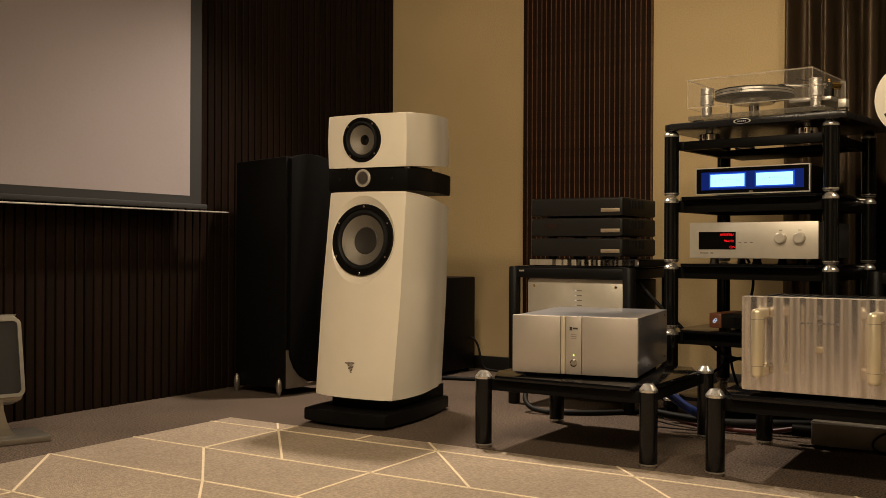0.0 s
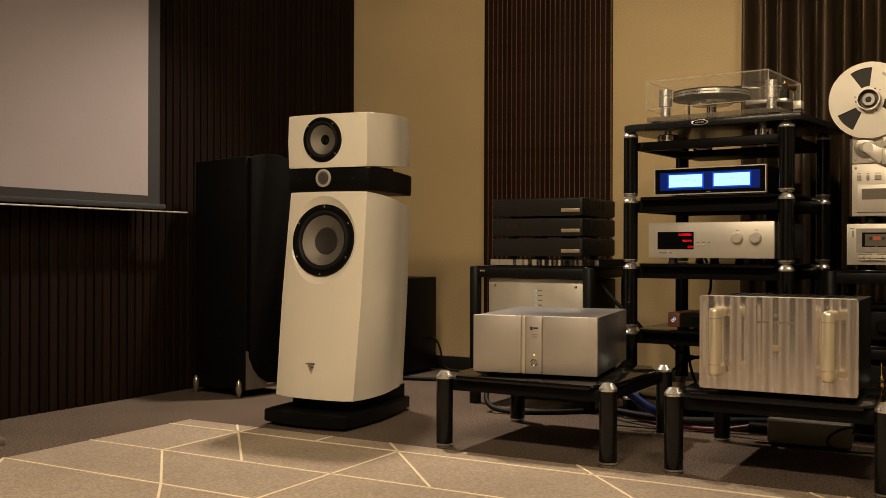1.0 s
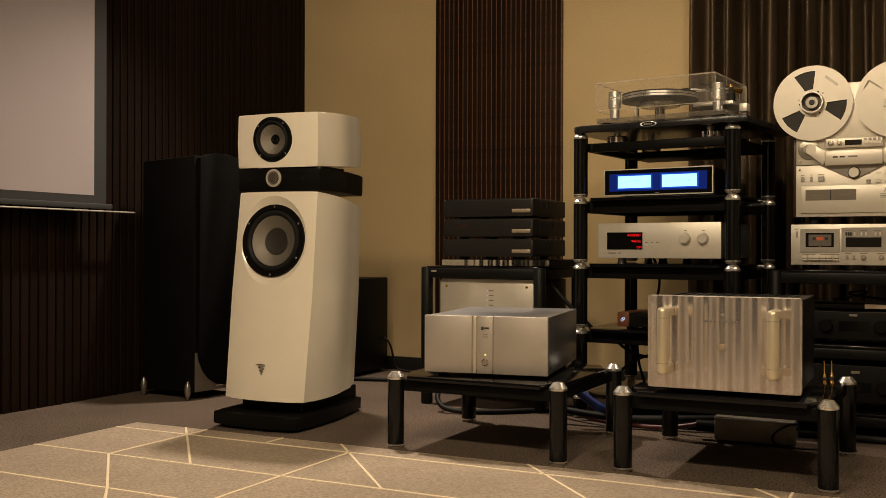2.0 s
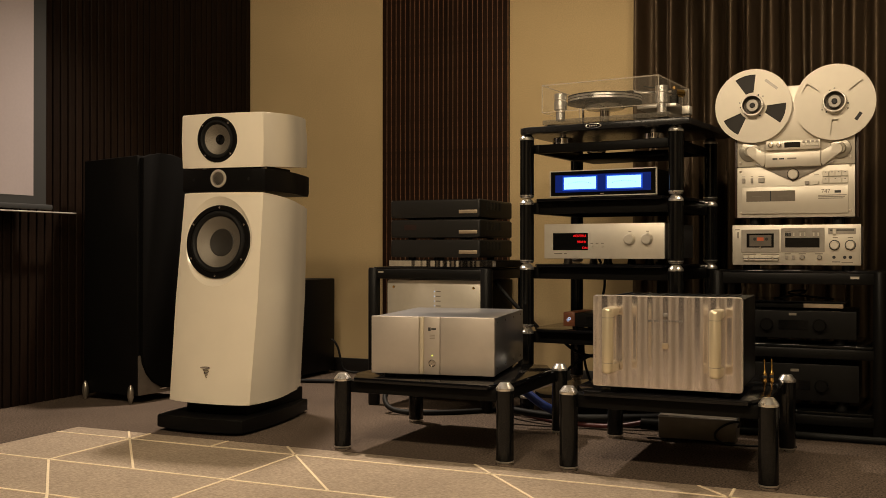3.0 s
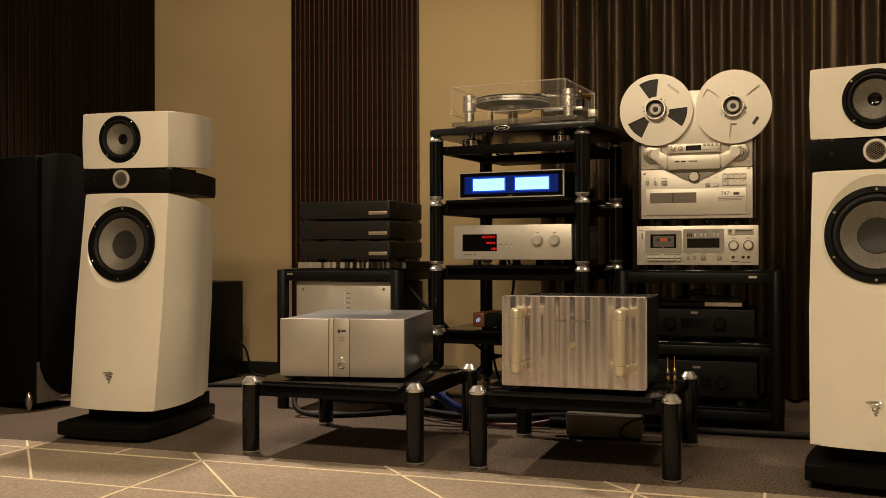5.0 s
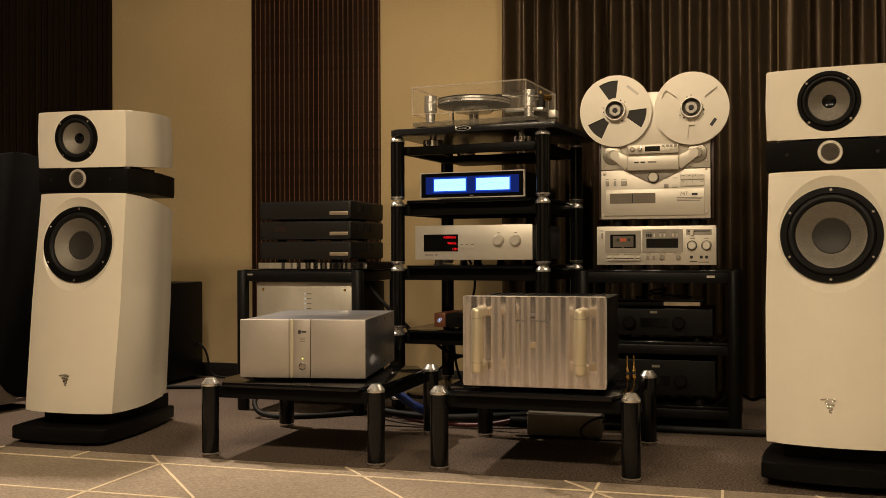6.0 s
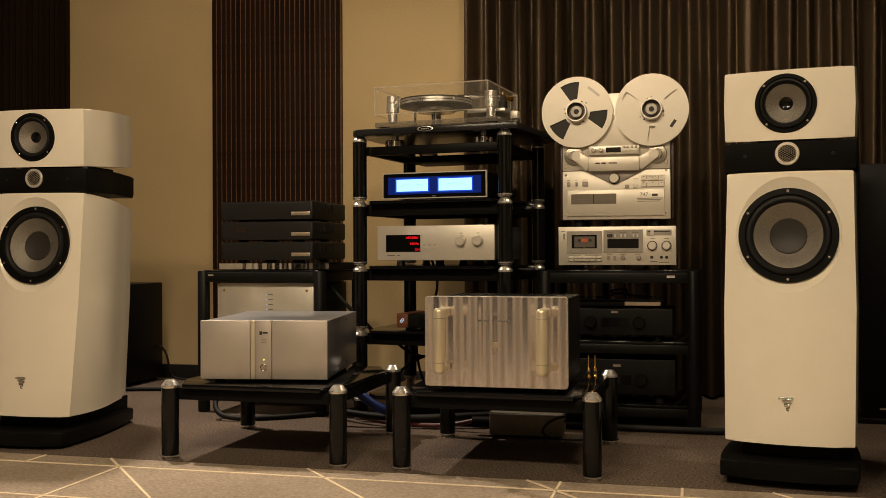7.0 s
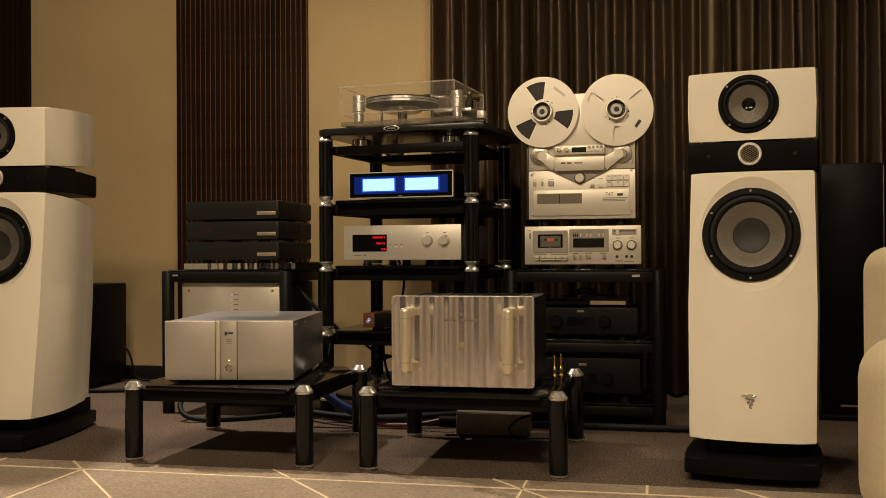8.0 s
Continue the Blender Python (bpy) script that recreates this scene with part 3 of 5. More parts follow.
part("badge_mark", box(-0.007, 0.007, -0.0045, 0.0, -0.006, 0.006, 0.002), FAINT_PRINT, ja).location = (JW / 2, -0.0015, 0.240)
part("indicator_window", box(-0.010, 0.010, -0.005, 0.0, -0.009, 0.009, 0.001), TAN, ja, "small gold square").location = (JW / 2, -0.0012, 0.147)
for x in (0.06, JW - 0.06):
    for y in (0.06, JD - 0.06):
        part("foot", lathe([(0, 0), (0.022, 0), (0.022, 0.022), (0, 0.022)], 16, m=Matrix.Translation((x, y, 0))), RUBBER, ja)

# ---- slender loudspeaker tower, subwoofer, far towers ----
tw = thing("black_tower_loudspeaker", pose(-3.40, 3.45, 0, 0, 0, -5), "tall black tower loudspeaker on metal cone feet by the slatted wall", "loudspeaker")
TD = 0.345
out = [(0, 0), (TD, 0), (TD, 0.30), (0, 0.30)]
part("cabinet", loft([(0.035, out), (lambda x, y: 1.098 + 0.012 * x / TD, out)], 0.006), BLACK_SATIN, tw, "black cabinet")
g = bmesh.new()
prof = [(0.012, 0.05), (0.012, 1.10), (0.06, 1.118), (0.12, 1.128), (0.19, 1.128), (0.25, 1.115), (0.288, 1.095), (0.288, 0.05), (0.20, 0.052), (0.13, 0.065), (0.08, 0.092), (0.045, 0.13), (0.02, 0.18), (0.012, 0.23)]
prism([(y, z) for y, z in prof[1:]], 0, 0.022, 0.004, bm=g, m=Matrix.Translation((TD, 0, 0)) @ Matrix(((0, 0, 1, 0), (1, 0, 0, 0), (0, 1, 0, 0), (0, 0, 0, 1))))
part("grille", g, BLACK_CLOTH, tw, "black cloth grille with a curved top and foot")
part("front_plate", box(TD - 0.002, TD + 0.006, 0.004, 0.296, 0.037, 0.215, 0.002), GREY_BOX, tw, "dark grey front plate")
part("badge", box(TD + 0.006, TD + 0.009, 0.13, 0.17, 0.052, 0.062, 0.001), CHROME, tw)
for x, y in ((0.02, 0.0), (TD - 0.03, -0.002), (0.02, 0.28), (TD - 0.03, 0.28)):
    part("cone_foot", lathe([(0, 0), (0.006, 0.002), (0.017, 0.035), (0.018, 0.06), (0.013, 0.085), (0.004, 0.10), (0, 0.10)], 16, m=Matrix.Translation((x, y - 0.008, 0)) @ Matrix.Diagonal((0.85, 0.85, 0.85, 1))), SAT_METAL, tw, "brushed metal cone foot")

sub = thing("subwoofer", pose(-2.85, 4.42, 0, 0, 0, 0), "black box subwoofer behind the white loudspeaker near the wall", "subwoofer")
part("cabinet", box(-0.42, 0, 0, 0.36, 0.02, 0.53, 0.008), BLACK_SATIN, sub)
for x in (-0.38, -0.04):
    for y in (0.04, 0.32):
        part("foot", lathe([(0, 0), (0.02, 0), (0.022, 0.022), (0, 0.022)], 14, m=Matrix.Translation((x, y, 0))), RUBBER, sub)
part("front_grille", box(-0.40, -0.02, -0.012, 0, 0.05, 0.50, 0.004), BLACK_CLOTH, sub)

ft = thing("black_column_loudspeaker", pose(0.60, 4.22, 0, 0, 0, -4), "tall plain black column loudspeaker behind the white one", "loudspeaker")
part("cabinet", box(0, 0.23, 0, 0.30, 0.02, 1.03, 0.006), BLACK_SATIN, ft)
part("side_panel", box(0.232, 0.238, 0.01, 0.29, 0.03, 1.02, 0.002), WOOD, ft, "dark reddish side panel")
part("base_plate", box(-0.02, 0.25, -0.02, 0.32, 0, 0.022, 0.004), BLACK_SATIN, ft)
part("label_plate", box(0.07, 0.16, -0.003, 0, 0.055, 0.062), TAN, ft, "thin tan label")
gt = thing("black_angular_loudspeaker", pose(0.90, 4.25, 0, 0, 0, -8), "black loudspeaker with angled stacked cabinets against the curtain", "loudspeaker")
part("lower_cabinet", box(0.02, 0.34, 0.03, 0.38, 0.02, 0.90, 0.01), BLACK_SATIN, gt)
part("ledge", loft([(0.90, [(0.0, 0), (0.36, 0), (0.36, 0.4), (0, 0.4)]), (0.925, [(0.03, 0.04), (0.33, 0.04), (0.33, 0.38), (0.03, 0.38)])]), BLACK_SATIN, gt)
part("upper_cabinet", box(0.02, 0.34, 0.05, 0.38, 0.925, 1.10, 0.006), BLACK_SATIN, gt)
part("cap", loft([(1.10, [(0.0, 0), (0.36, 0), (0.36, 0.4), (0, 0.4)]), (1.17, [(0.14, 0.1), (0.36, 0.1), (0.36, 0.36), (0.14, 0.36)])], 0.003), BLACK_SATIN, gt, "sloping cap")
part("base_plate", box(0, 0.36, 0, 0.4, 0, 0.02, 0.003), BLACK_SATIN, gt)

# ---- small aluminium-framed speaker by the wall ----
sat = thing("tabletop_loudspeaker", pose(-3.118, 2.14, 0, 0, 0, 70), "small loudspeaker with an aluminium frame on a curved metal stand", "loudspeaker")
TILT_BACK = Matrix.Translation((-0.005, 0.02, 0.165)) @ pose(0, 0, 0, -15)
part("shell", prism(rounded(0.40, 0.31, 0.02), 0, 0.09, 0.006, m=TILT_BACK @ facing(-0.205, 0.10, 0.132)), SAT_METAL, sat, "ribbed aluminium shell")
for k in range(9):
    part("rib", box(-0.40, -0.01, 0.012 + k * 0.009, 0.016 + k * 0.009, 0.287, 0.2905), SAT_METAL, sat, smooth=0).matrix_local = TILT_BACK
fr = bmesh.new()
o, i = rounded(0.44, 0.286, 0.026), rounded(0.414, 0.260, 0.016)
vo = [[fr.verts.new((x, y, z)) for x, y in o] for z in (0, 0.02)]
vi = [[fr.verts.new((x, y, z)) for x, y in i] for z in (0, 0.02)]
n = len(o)
for k in range(n):
    j = (k + 1) % n
    for q in ((vo[0][k], vo[0][j], vo[1][j], vo[1][k]), (vi[0][k], vi[1][k], vi[1][j], vi[0][j]), (vo[1][k], vo[1][j], vi[1][j], vi[1][k]), (vo[0][k], vi[0][k], vi[0][j], vo[0][j])):
        fr.faces.new(q)
bmesh.ops.transform(fr, matrix=TILT_BACK @ facing(-0.22, 0.012, 0.132), verts=fr.verts)
part("frame", fr, SAT_METAL, sat, "rounded aluminium frame")
part("grille", prism(rounded(0.414, 0.260, 0.016), 0, 0.006, 0, m=TILT_BACK @ facing(-0.22, 0.004, 0.132)), DARK_GREY_METAL, sat, "dark mesh grille")
part("woofer_shadow_ring", lathe([(0, 0.003), (0.075, 0.003), (0.08, 0)], 32, m=TILT_BACK @ facing(-0.16, -0.0025, 0.12)), BLACK_CLOTH, sat, "dark round driver behind the mesh")
neck = [(-0.30, 0.02), (-0.055, 0.02), (-0.075, 0.04), (-0.088, 0.07), (-0.095, 0.11), (-0.098, 0.16), (-0.28, 0.16), (-0.27, 0.10)]
part("neck", prism(neck, -0.06, 0.0, 0.003, m=facing(0.020, 0.02, 0.0)), SAT_METAL, sat, "curved metal neck")
part("foot_plate", box(-0.34, 0.065, -0.065, 0.15, 0.0, 0.022, 0.005), SAT_METAL, sat, "flat metal foot")

# ---- racks ----


def low_rack(m, w, d, label, shelves):
    rk = thing("equipment_rack", m, label, "rack", "low equipment racks")
    for x in (0, w):
        for y in (0, d):
            part("post", lathe([(0, 0), (0.024, 0), (0.026, 0.006), (0.026, 0.604), (0.023, 0.61), (0, 0.61)], 20, m=Matrix.Translation((x, y, 0))), BLACK_ANODISED, rk)
    for y in (0, d):
        part("top_beam", box(0.02, w - 0.02, y - 0.016, y + 0.016, 0.562, 0.604, 0.004), BLACK_ANODISED, rk)
    for x in (0, w):
        part("side_beam", box(x - 0.014, x + 0.014, 0.02, d - 0.02, 0.562, 0.604, 0.004), BLACK_ANODISED, rk)
    part("top_shelf", box(0.005, w - 0.005, -0.012, d + 0.01, 0.604, 0.613, 0.002), GLASS_BLACK, rk, "black top shelf")
    for z in shelves:
        part("shelf", box(0.015, w - 0.015, 0.0, d, z - 0.010, z, 0.002), BLACK_GLOSS, rk)
        part("shelf_beam", box(0.02, w - 0.02, -0.014, 0.014, z - 0.048, z - 0.011, 0.004), BLACK_ANODISED, rk)
    return rk


LR = (-2.100, 3.865)
lr = low_rack(pose(*LR, 0), 0.540, 0.46, "low black rack holding stacked amplifiers beside the slatted panel", (0.22,))
part("badge", box(0.03, 0.055, -0.0175, -0.016, 0.588, 0.595), SILVER, lr)
RR = (-0.612, 3.905)
rk2 = low_rack(pose(*RR, 0), 0.575, 0.45, "low black rack in front of the brown curtain", (0.335, 0.09))
part("badge", box(0.475, 0.505, -0.0175, -0.016, 0.583, 0.592), SILVER, rk2)

# polished platform and the stack of black amplifiers
PFW = 0.497
pf = thing("isolation_platform", pose(-2.022, 3.855, 0.613), "polished steel isolation platform on a black rack", "platform")
part("top_plate", box(0.004, PFW - 0.004, 0.008, 0.436, 0.026, 0.031, 0.001), GLASS_BLACK, pf, "black top plate")
# ripples added to the shape so the plain edge shows striped reflections
wave = [(PFW * k / 120, 0.004 + 0.0010 * math.sin(k * 0.55) * math.sin(k * 0.13 + 1)) for k in range(121)]
part("polished_edge", prism(wave + [(PFW, 0.03), (0.0, 0.03)], 0.004, 0.029), CHROME, pf, "mirror-polished edge, rippled to give striped reflections", 60)
part("core", box(0.002, PFW - 0.002, 0.030, 0.434, 0.005, 0.025), BLACK_SATIN, pf, smooth=0)
part("felt", box(0.02, PFW - 0.02, 0.02, 0.42, 0, 0.005), RUBBER, pf, smooth=0)


def stacked_amp(z, label, window):
    sa = thing("black_streaming_amplifier", pose(-2.038, 3.90, z), label, "amplifier", "stack of black amplifiers")
    w, d, h = 0.435, 0.38, 0.0775
    case = part("case", prism([(0.012, 0.0), (w - 0.012, 0.0)] + [(w - 0.012 + 0.012 * math.sin(radians(a)), 0.012 - 0.012 * math.cos(radians(a))) for a in (15, 30, 45, 60, 75, 90)] + [(w, d), (0, d)] + [(0.012 - 0.012 * math.sin(radians(a)), 0.012 - 0.012 * math.cos(radians(a))) for a in (90, 75, 60, 45, 30, 15)], 0.012, 0.012 + h, 0.008, 3), DARK_GREY_METAL, sa, "black anodised case with rounded edges")
    for k in range(11):
        part("vent_rib", box(w - 0.0015, w + 0.0025, 0.07 + k * 0.017, 0.078 + k * 0.017, 0.045, 0.08, 0.001, 1), DARK_GREY_METAL, case)
    part("nameplate", box(0.335, 0.421, -0.002, 0.0005, 0.028, 0.043, 0.001), TAN, sa, "tan metal nameplate")
    if window:
        part("display", box(0.07, 0.13, -0.0012, 0.0005, 0.045, 0.067), DIM_RED, sa, "dim reddish display", 0)
    for x in (0.08, 0.22, w - 0.08):
        for y in (0.06, d - 0.06):
            part("foot", lathe([(0, 0), (0.018, 0), (0.018, 0.014), (0, 0.014)], 12, m=Matrix.Translation((x, y, 0))), RUBBER, sa)
    return sa


for k in range(3):
    stacked_amp(0.644 + 0.0875 * k, "black amplifier with a tan nameplate in a stack of three", k == 1)

# big silver amplifier in the low rack
ba = thing("silver_rack_amplifier", pose(-2.075, 3.885, 0.22), "large silver amplifier with rounded panel corners inside a black rack", "amplifier")
bp = part("front_panel", prism(rounded(0.46, 0.318, 0.010), 0, 0.014, 0.002, m=facing(0.262, 0.014, 0.178)), SILVER_SOFT, ba, "silver front panel")
part("case", box(0.05, 0.475, 0.014, 0.40, 0.02, 0.333, 0.002), BLACK_SATIN, ba)
for x in (0.062, 0.447):
    part("screw", lathe([(0, 0.003), (0.004, 0.0025), (0.006, 0)], 12, m=facing(x, 0, 0.305)), GOLD, bp)
for k in range(5):
    part("indicator", lathe([(0, 0.0012), (0.0022, 0.001), (0.0024, 0)], 8, m=facing(0.262, 0, 0.288 - 0.021 * k)), WHITE_LED, bp)
    part("print_line", box(0.270, 0.292, -0.0008, 0.0005, 0.286 - 0.021 * k, 0.290 - 0.021 * k), GREY_PRINT, bp, smooth=0)
for x in (0.09, 0.43):
    for y in (0.06, 0.34):
        part("foot", lathe([(0, 0), (0.02, 0), (0.02, 0.022), (0, 0.022)], 12, m=Matrix.Translation((x, y, 0))), RUBBER, ba)

# tall rack
RA = -5.8
rack_m = pose(-1.372, 3.847, 0, 0, 0, RA)
RWD, RDP = 0.627, 0.52
tall = thing("tall_equipment_rack", rack_m, "tall black four-tier rack with polished steel joints", "rack")
LEVELS = (0.0, 0.105, 0.370, 0.635, 0.902, 1.168)
for x, y in ((0, 0), (RWD, 0), (0.0, RDP + 0.01), (RWD - 0.01, RDP)):
    for z0, z1 in zip(LEVELS, LEVELS[1:]):
        leg_column(z0, z1 - 0.002, tall, x, y)
for z in LEVELS[2:-1]:
    part("shelf", prism([(0.05, -0.015), (RWD - 0.05, -0.015), (RWD - 0.0, 0.08), (RWD, RDP - 0.08), (RWD - 0.05, RDP + 0.01), (0.05, RDP + 0.01), (0, RDP - 0.08), (0, 0.08)], z - 0.016, z - 0.004, 0.002), GLASS_BLACK, tall, "glossy black shelf")
for z in LEVELS[2:]:
    zt = z - 0.017 if z < 1.1 else z - 0.044
    drop = 0.048 if z < 1.1 else 0.036
    part("beam", box(0.025, RWD - 0.025, 0.03, 0.055, zt - drop, zt, 0.003), BLACK_SATIN, tall)
    part("beam", box(0.025, RWD - 0.025, RDP - 0.05, RDP - 0.025, zt - drop, zt, 0.003), BLACK_SATIN, tall)
    for x in (0.03, RWD - 0.03):
        part("beam", box(x - 0.012, x + 0.012, 0.025, RDP - 0.02, zt - drop, zt, 0.003), BLACK_SATIN, tall)
part("inner_tray", box(0.14, RWD - 0.09, 0.16, RDP - 0.14, 1.066, 1.080, 0.003), BLACK_SATIN, tall)
for x in (0.13, RWD - 0.11):
    for y in (0.07, RDP - 0.08):
        part("isolation_disc", lathe([(0, 1.120), (0.036, 1.120), (0.042, 1.124), (0.042, 1.146), (0.038, 1.150), (0.014, 1.152), (0.014, 1.164), (0, 1.164)], 24, m=Matrix.Translation((x, y, 0))), CHROME, tall, "polished steel isolation disc")
for x, y in ((0.13, 0.07), (RWD - 0.11, 0.07)):
    for k in (-1, 0, 1):
        part("disc_slot", box(x + 0.008 * k - 0.0022, x + 0.008 * k + 0.0022, y - 0.0430, y - 0.038, 1.127, 1.144), DARK_PRINT, tall, smooth=0)
cs = part("carbon_shelf", prism([(-0.035, 0.02), (-0.02, -0.02), (0.02, -0.045), (RWD + 0.03, -0.045), (RWD + 0.06, -0.03), (RWD + 0.08, RDP), (RWD + 0.04, RDP + 0.04), (-0.02, RDP + 0.04)], 1.164, 1.190, 0.004), CARBON, tall, "thick carbon-fibre top shelf")
ob_m = Matrix.Translation((0.31, -0.0455, 1.178)) @ Matrix.Diagonal((1.9, 1, 0.55, 1)) @ FRONT
badge = part("oval_badge", lathe([(0.018, 0), (0.018, 0.002), (0.0165, 0.003), (0.0150, 0.0026), (0.0148, 0)], 28, m=ob_m), CAP_METAL, cs, "oval metal badge rim")
part("badge_field", lathe([(0.0149, 0.0014), (0, 0.0014)], 28, m=ob_m), BLACK_SATIN, badge, "dark badge field")
for k in range(5):
    part("print_mark", box(0.2925 + 0.0072 * k, 0.2975 + 0.0072 * k, -0.0476, -0.0462, 1.1755, 1.1805), CAP_METAL, badge, smooth=0)

# turntable
tt = thing("turntable", rack_m @ Matrix.Translation((0, 0, 1.190)), "acrylic turntable with silver towers and a clear dust cover", "turntable")
part("plinth", prism([(0.07, 0.0), (0.60, 0.0), (0.60, 0.40), (0.07, 0.40)], 0.010, 0.030, 0.003), ACRYLIC_THICK, tt, "clear acrylic plinth").visible_shadow = False
for x, y in ((0.10, 0.03), (0.57, 0.03), (0.33, 0.37)):
    part("foot", lathe([(0, 0), (0.02, 0), (0.022, 0.012), (0, 0.012)], 16, m=Matrix.Translation((x, y, 0))), BLACK_SATIN, tt)
for x, y in ((0.128, 0.05), (0.552, 0.06)):
    part("tower", lathe([(0.0, 0.030), (0.019, 0.030), (0.019, 0.072), (0.026, 0.075), (0.026, 0.108), (0.022, 0.110), (0.022, 0.114), (0.025, 0.116), (0.025, 0.140), (0, 0.141)], 28, m=Matrix.Translation((x, y, 0))), CAP_METAL, tt, "stepped polished tower")
PX, PY, LIFT = 0.262, 0.20, 0.016
plt = part("platter", lathe([(0, 0.097), (0.150, 0.097), (0.153, 0.099), (0.153, 0.107), (0.149, 0.1085), (0.153, 0.110), (0.153, 0.118), (0.150, 0.121), (0, 0.121)], 64, m=Matrix.Translation((PX, PY, LIFT))), CAP_METAL, tt, "polished metal platter")
# black disc added so that the platter's underside stays dark
part("underside_pad", lathe([(0, 0.092), (0.146, 0.092), (0.149, 0.094), (0.149, 0.0968), (0, 0.0968)], 56, m=Matrix.Translation((PX, PY, LIFT))), BLACK_SATIN, plt, "black disc added under the platter")
part("mat", lathe([(0, 0.1212), (0.148, 0.1212), (0.148, 0.1245), (0, 0.1245)], 48, m=Matrix.Translation((PX, PY, LIFT))), RUBBER, plt, "black platter mat")
for z0, z1, r in ((0.0935, 0.0985, 0.1545), (0.1075, 0.1095, 0.1536), (0.1180, 0.1235, 0.1536)):
    part("rubber_band", lathe([(0.149, z0), (r, z0), (r, z1), (0.149, z1)], 64, m=Matrix.Translation((PX, PY, LIFT))), RUBBER, plt, "black rubber ring on the platter rim")
part("subplatter", lathe([(0, 0.070), (0.078, 0.070), (0.082, 0.074), (0.082, 0.086), (0.074, 0.0915), (0, 0.0915)], 48, m=Matrix.Translation((PX, PY, LIFT))), CAP_METAL, tt)
part("bearing", lathe([(0, 0.014), (0.020, 0.014), (0.020, 0.070), (0, 0.070)], 24, m=Matrix.Translation((PX, PY, LIFT))), CHROME, tt)
part("armboard", box(0.44, 0.60, 0.09, 0.30, 0.060, 0.075, 0.003), SILVER, tt, "aluminium arm board")
part("arm_post", lathe([(0, 0.03), (0.016, 0.03), (0.016, 0.06), (0, 0.06)], 16, m=Matrix.Translation((0.52, 0.2, 0))), CHROME, tt)
part("arm_pivot", lathe([(0, 0.075), (0.018, 0.075), (0.018, 0.125), (0.010, 0.128), (0.010, 0.15), (0, 0.15)], 20, m=Matrix.Translation((0.545, 0.24, 0))), BLACK_SATIN, tt)
part("tonearm", rod((0.545, 0.24, 0.138), (0.42, 0.08, 0.132), 0.004), CHROME, tt)
part("counterweight", rod((0.548, 0.245, 0.138), (0.57, 0.28, 0.139), 0.015, 20), GOLD, tt, "brass counterweight")
part("headshell", box(0.405, 0.43, 0.065, 0.09, 0.126, 0.134, 0.002), BLACK_SATIN, tt)
part("small_block", box(0.62, 0.65, 0.10, 0.14, 0.03, 0.062, 0.003), SILVER_SOFT, tt)
for a in ((0.065, 0.56, 0.0, 0.004, 0.060, 0.171), (0.065, 0.56, 0.40, 0.404, 0.060, 0.171), (0.065, 0.069, 0.0042, 0.3998, 0.060, 0.171), (0.556, 0.56, 0.0042, 0.3998, 0.060, 0.171), (0.065, 0.56, 0.0, 0.404, 0.1712, 0.175)):
    part("cover_pane", box(*a), ACRYLIC, tt, "clear acrylic cover pane", 0).visible_shadow = False
# pale rods added: the brightness of the cover's edges is put into their colour
ec = [(0.067, 0.002), (0.558, 0.002), (0.558, 0.402), (0.067, 0.402)]
for (xa, ya), (xb, yb) in zip(ec, ec[1:] + ec[:1]):
    part("cover_edge", rod((xa, ya, 0.173), (xb, yb, 0.173), 0.0028, 8), ACRYLIC_EDGE, tt, "pale rod added for the bright acrylic edge").visible_shadow = False
    part("cover_edge", rod((xa, ya, 0.062), (xb, yb, 0.062), 0.0016, 8), ACRYLIC_EDGE, tt, "pale rod added for the bright acrylic edge").visible_shadow = False
    part("cover_edge", rod((xa, ya, 0.060), (xa, ya, 0.172), 0.0022, 8), ACRYLIC_EDGE, tt, "pale rod added for the bright acrylic edge").visible_shadow = False
part("arm_lift", box(0.50, 0.535, 0.16, 0.20, 0.075, 0.112, 0.003), BLACK_SATIN, tt)
part("anti_skate_post", rod((0.505, 0.27, 0.075), (0.500, 0.27, 0.155), 0.005), BLACK_SATIN, tt)
part("arm_wire", rod((0.545, 0.245, 0.150), (0.43, 0.20, 0.168), 0.0025), BLACK_SATIN, tt)
part("brass_screw", lathe([(0, 0.151), (0.008, 0.151), (0.008, 0.163), (0, 0.163)], 14, m=Matrix.Translation((0.545, 0.24, 0))), GOLD, tt, "brass thumb screw")
for x in (0.09, 0.535):
    part("cover_post", rod((x, 0.385, 0.03), (x, 0.385, 0.165), 0.005), CHROME, tt)

# blue-metered amplifier
mc = thing("metered_amplifier", rack_m @ Matrix.Translation((0.100, 0.005, 0.898)), "black amplifier with two glowing blue-white meters in a silver rim", "amplifier")
MW, MH = 0.45, 0.112
part("case", box(0.008, MW - 0.008, 0.014, 0.36, 0.012, MH - 0.004, 0.003), BLACK_SATIN, mc)
rim = bmesh.new()
for a in ((0, MW, 0, 0.014, MH - 0.004, MH), (0, MW, 0, 0.014, 0.006, 0.010), (0, 0.004, 0, 0.014, 0.0101, MH - 0.0041), (MW - 0.004, MW, 0, 0.014, 0.0101, MH - 0.0041)):
    box(*a, bm=rim)
part("rim", rim, SILVER_SOFT, mc, "thin silver rim", 0)
gp = part("glass_panel", box(0.004, MW - 0.004, 0.004, 0.014, 0.010, MH - 0.004), BLACK_GLOSS, mc, "black glass front", 0)
part("blue_field", box(0.024, MW - 0.024, 0.002, 0.0042, 0.024, MH - 0.018), BLUE_PANEL, gp, "deep blue lit surround", 0)
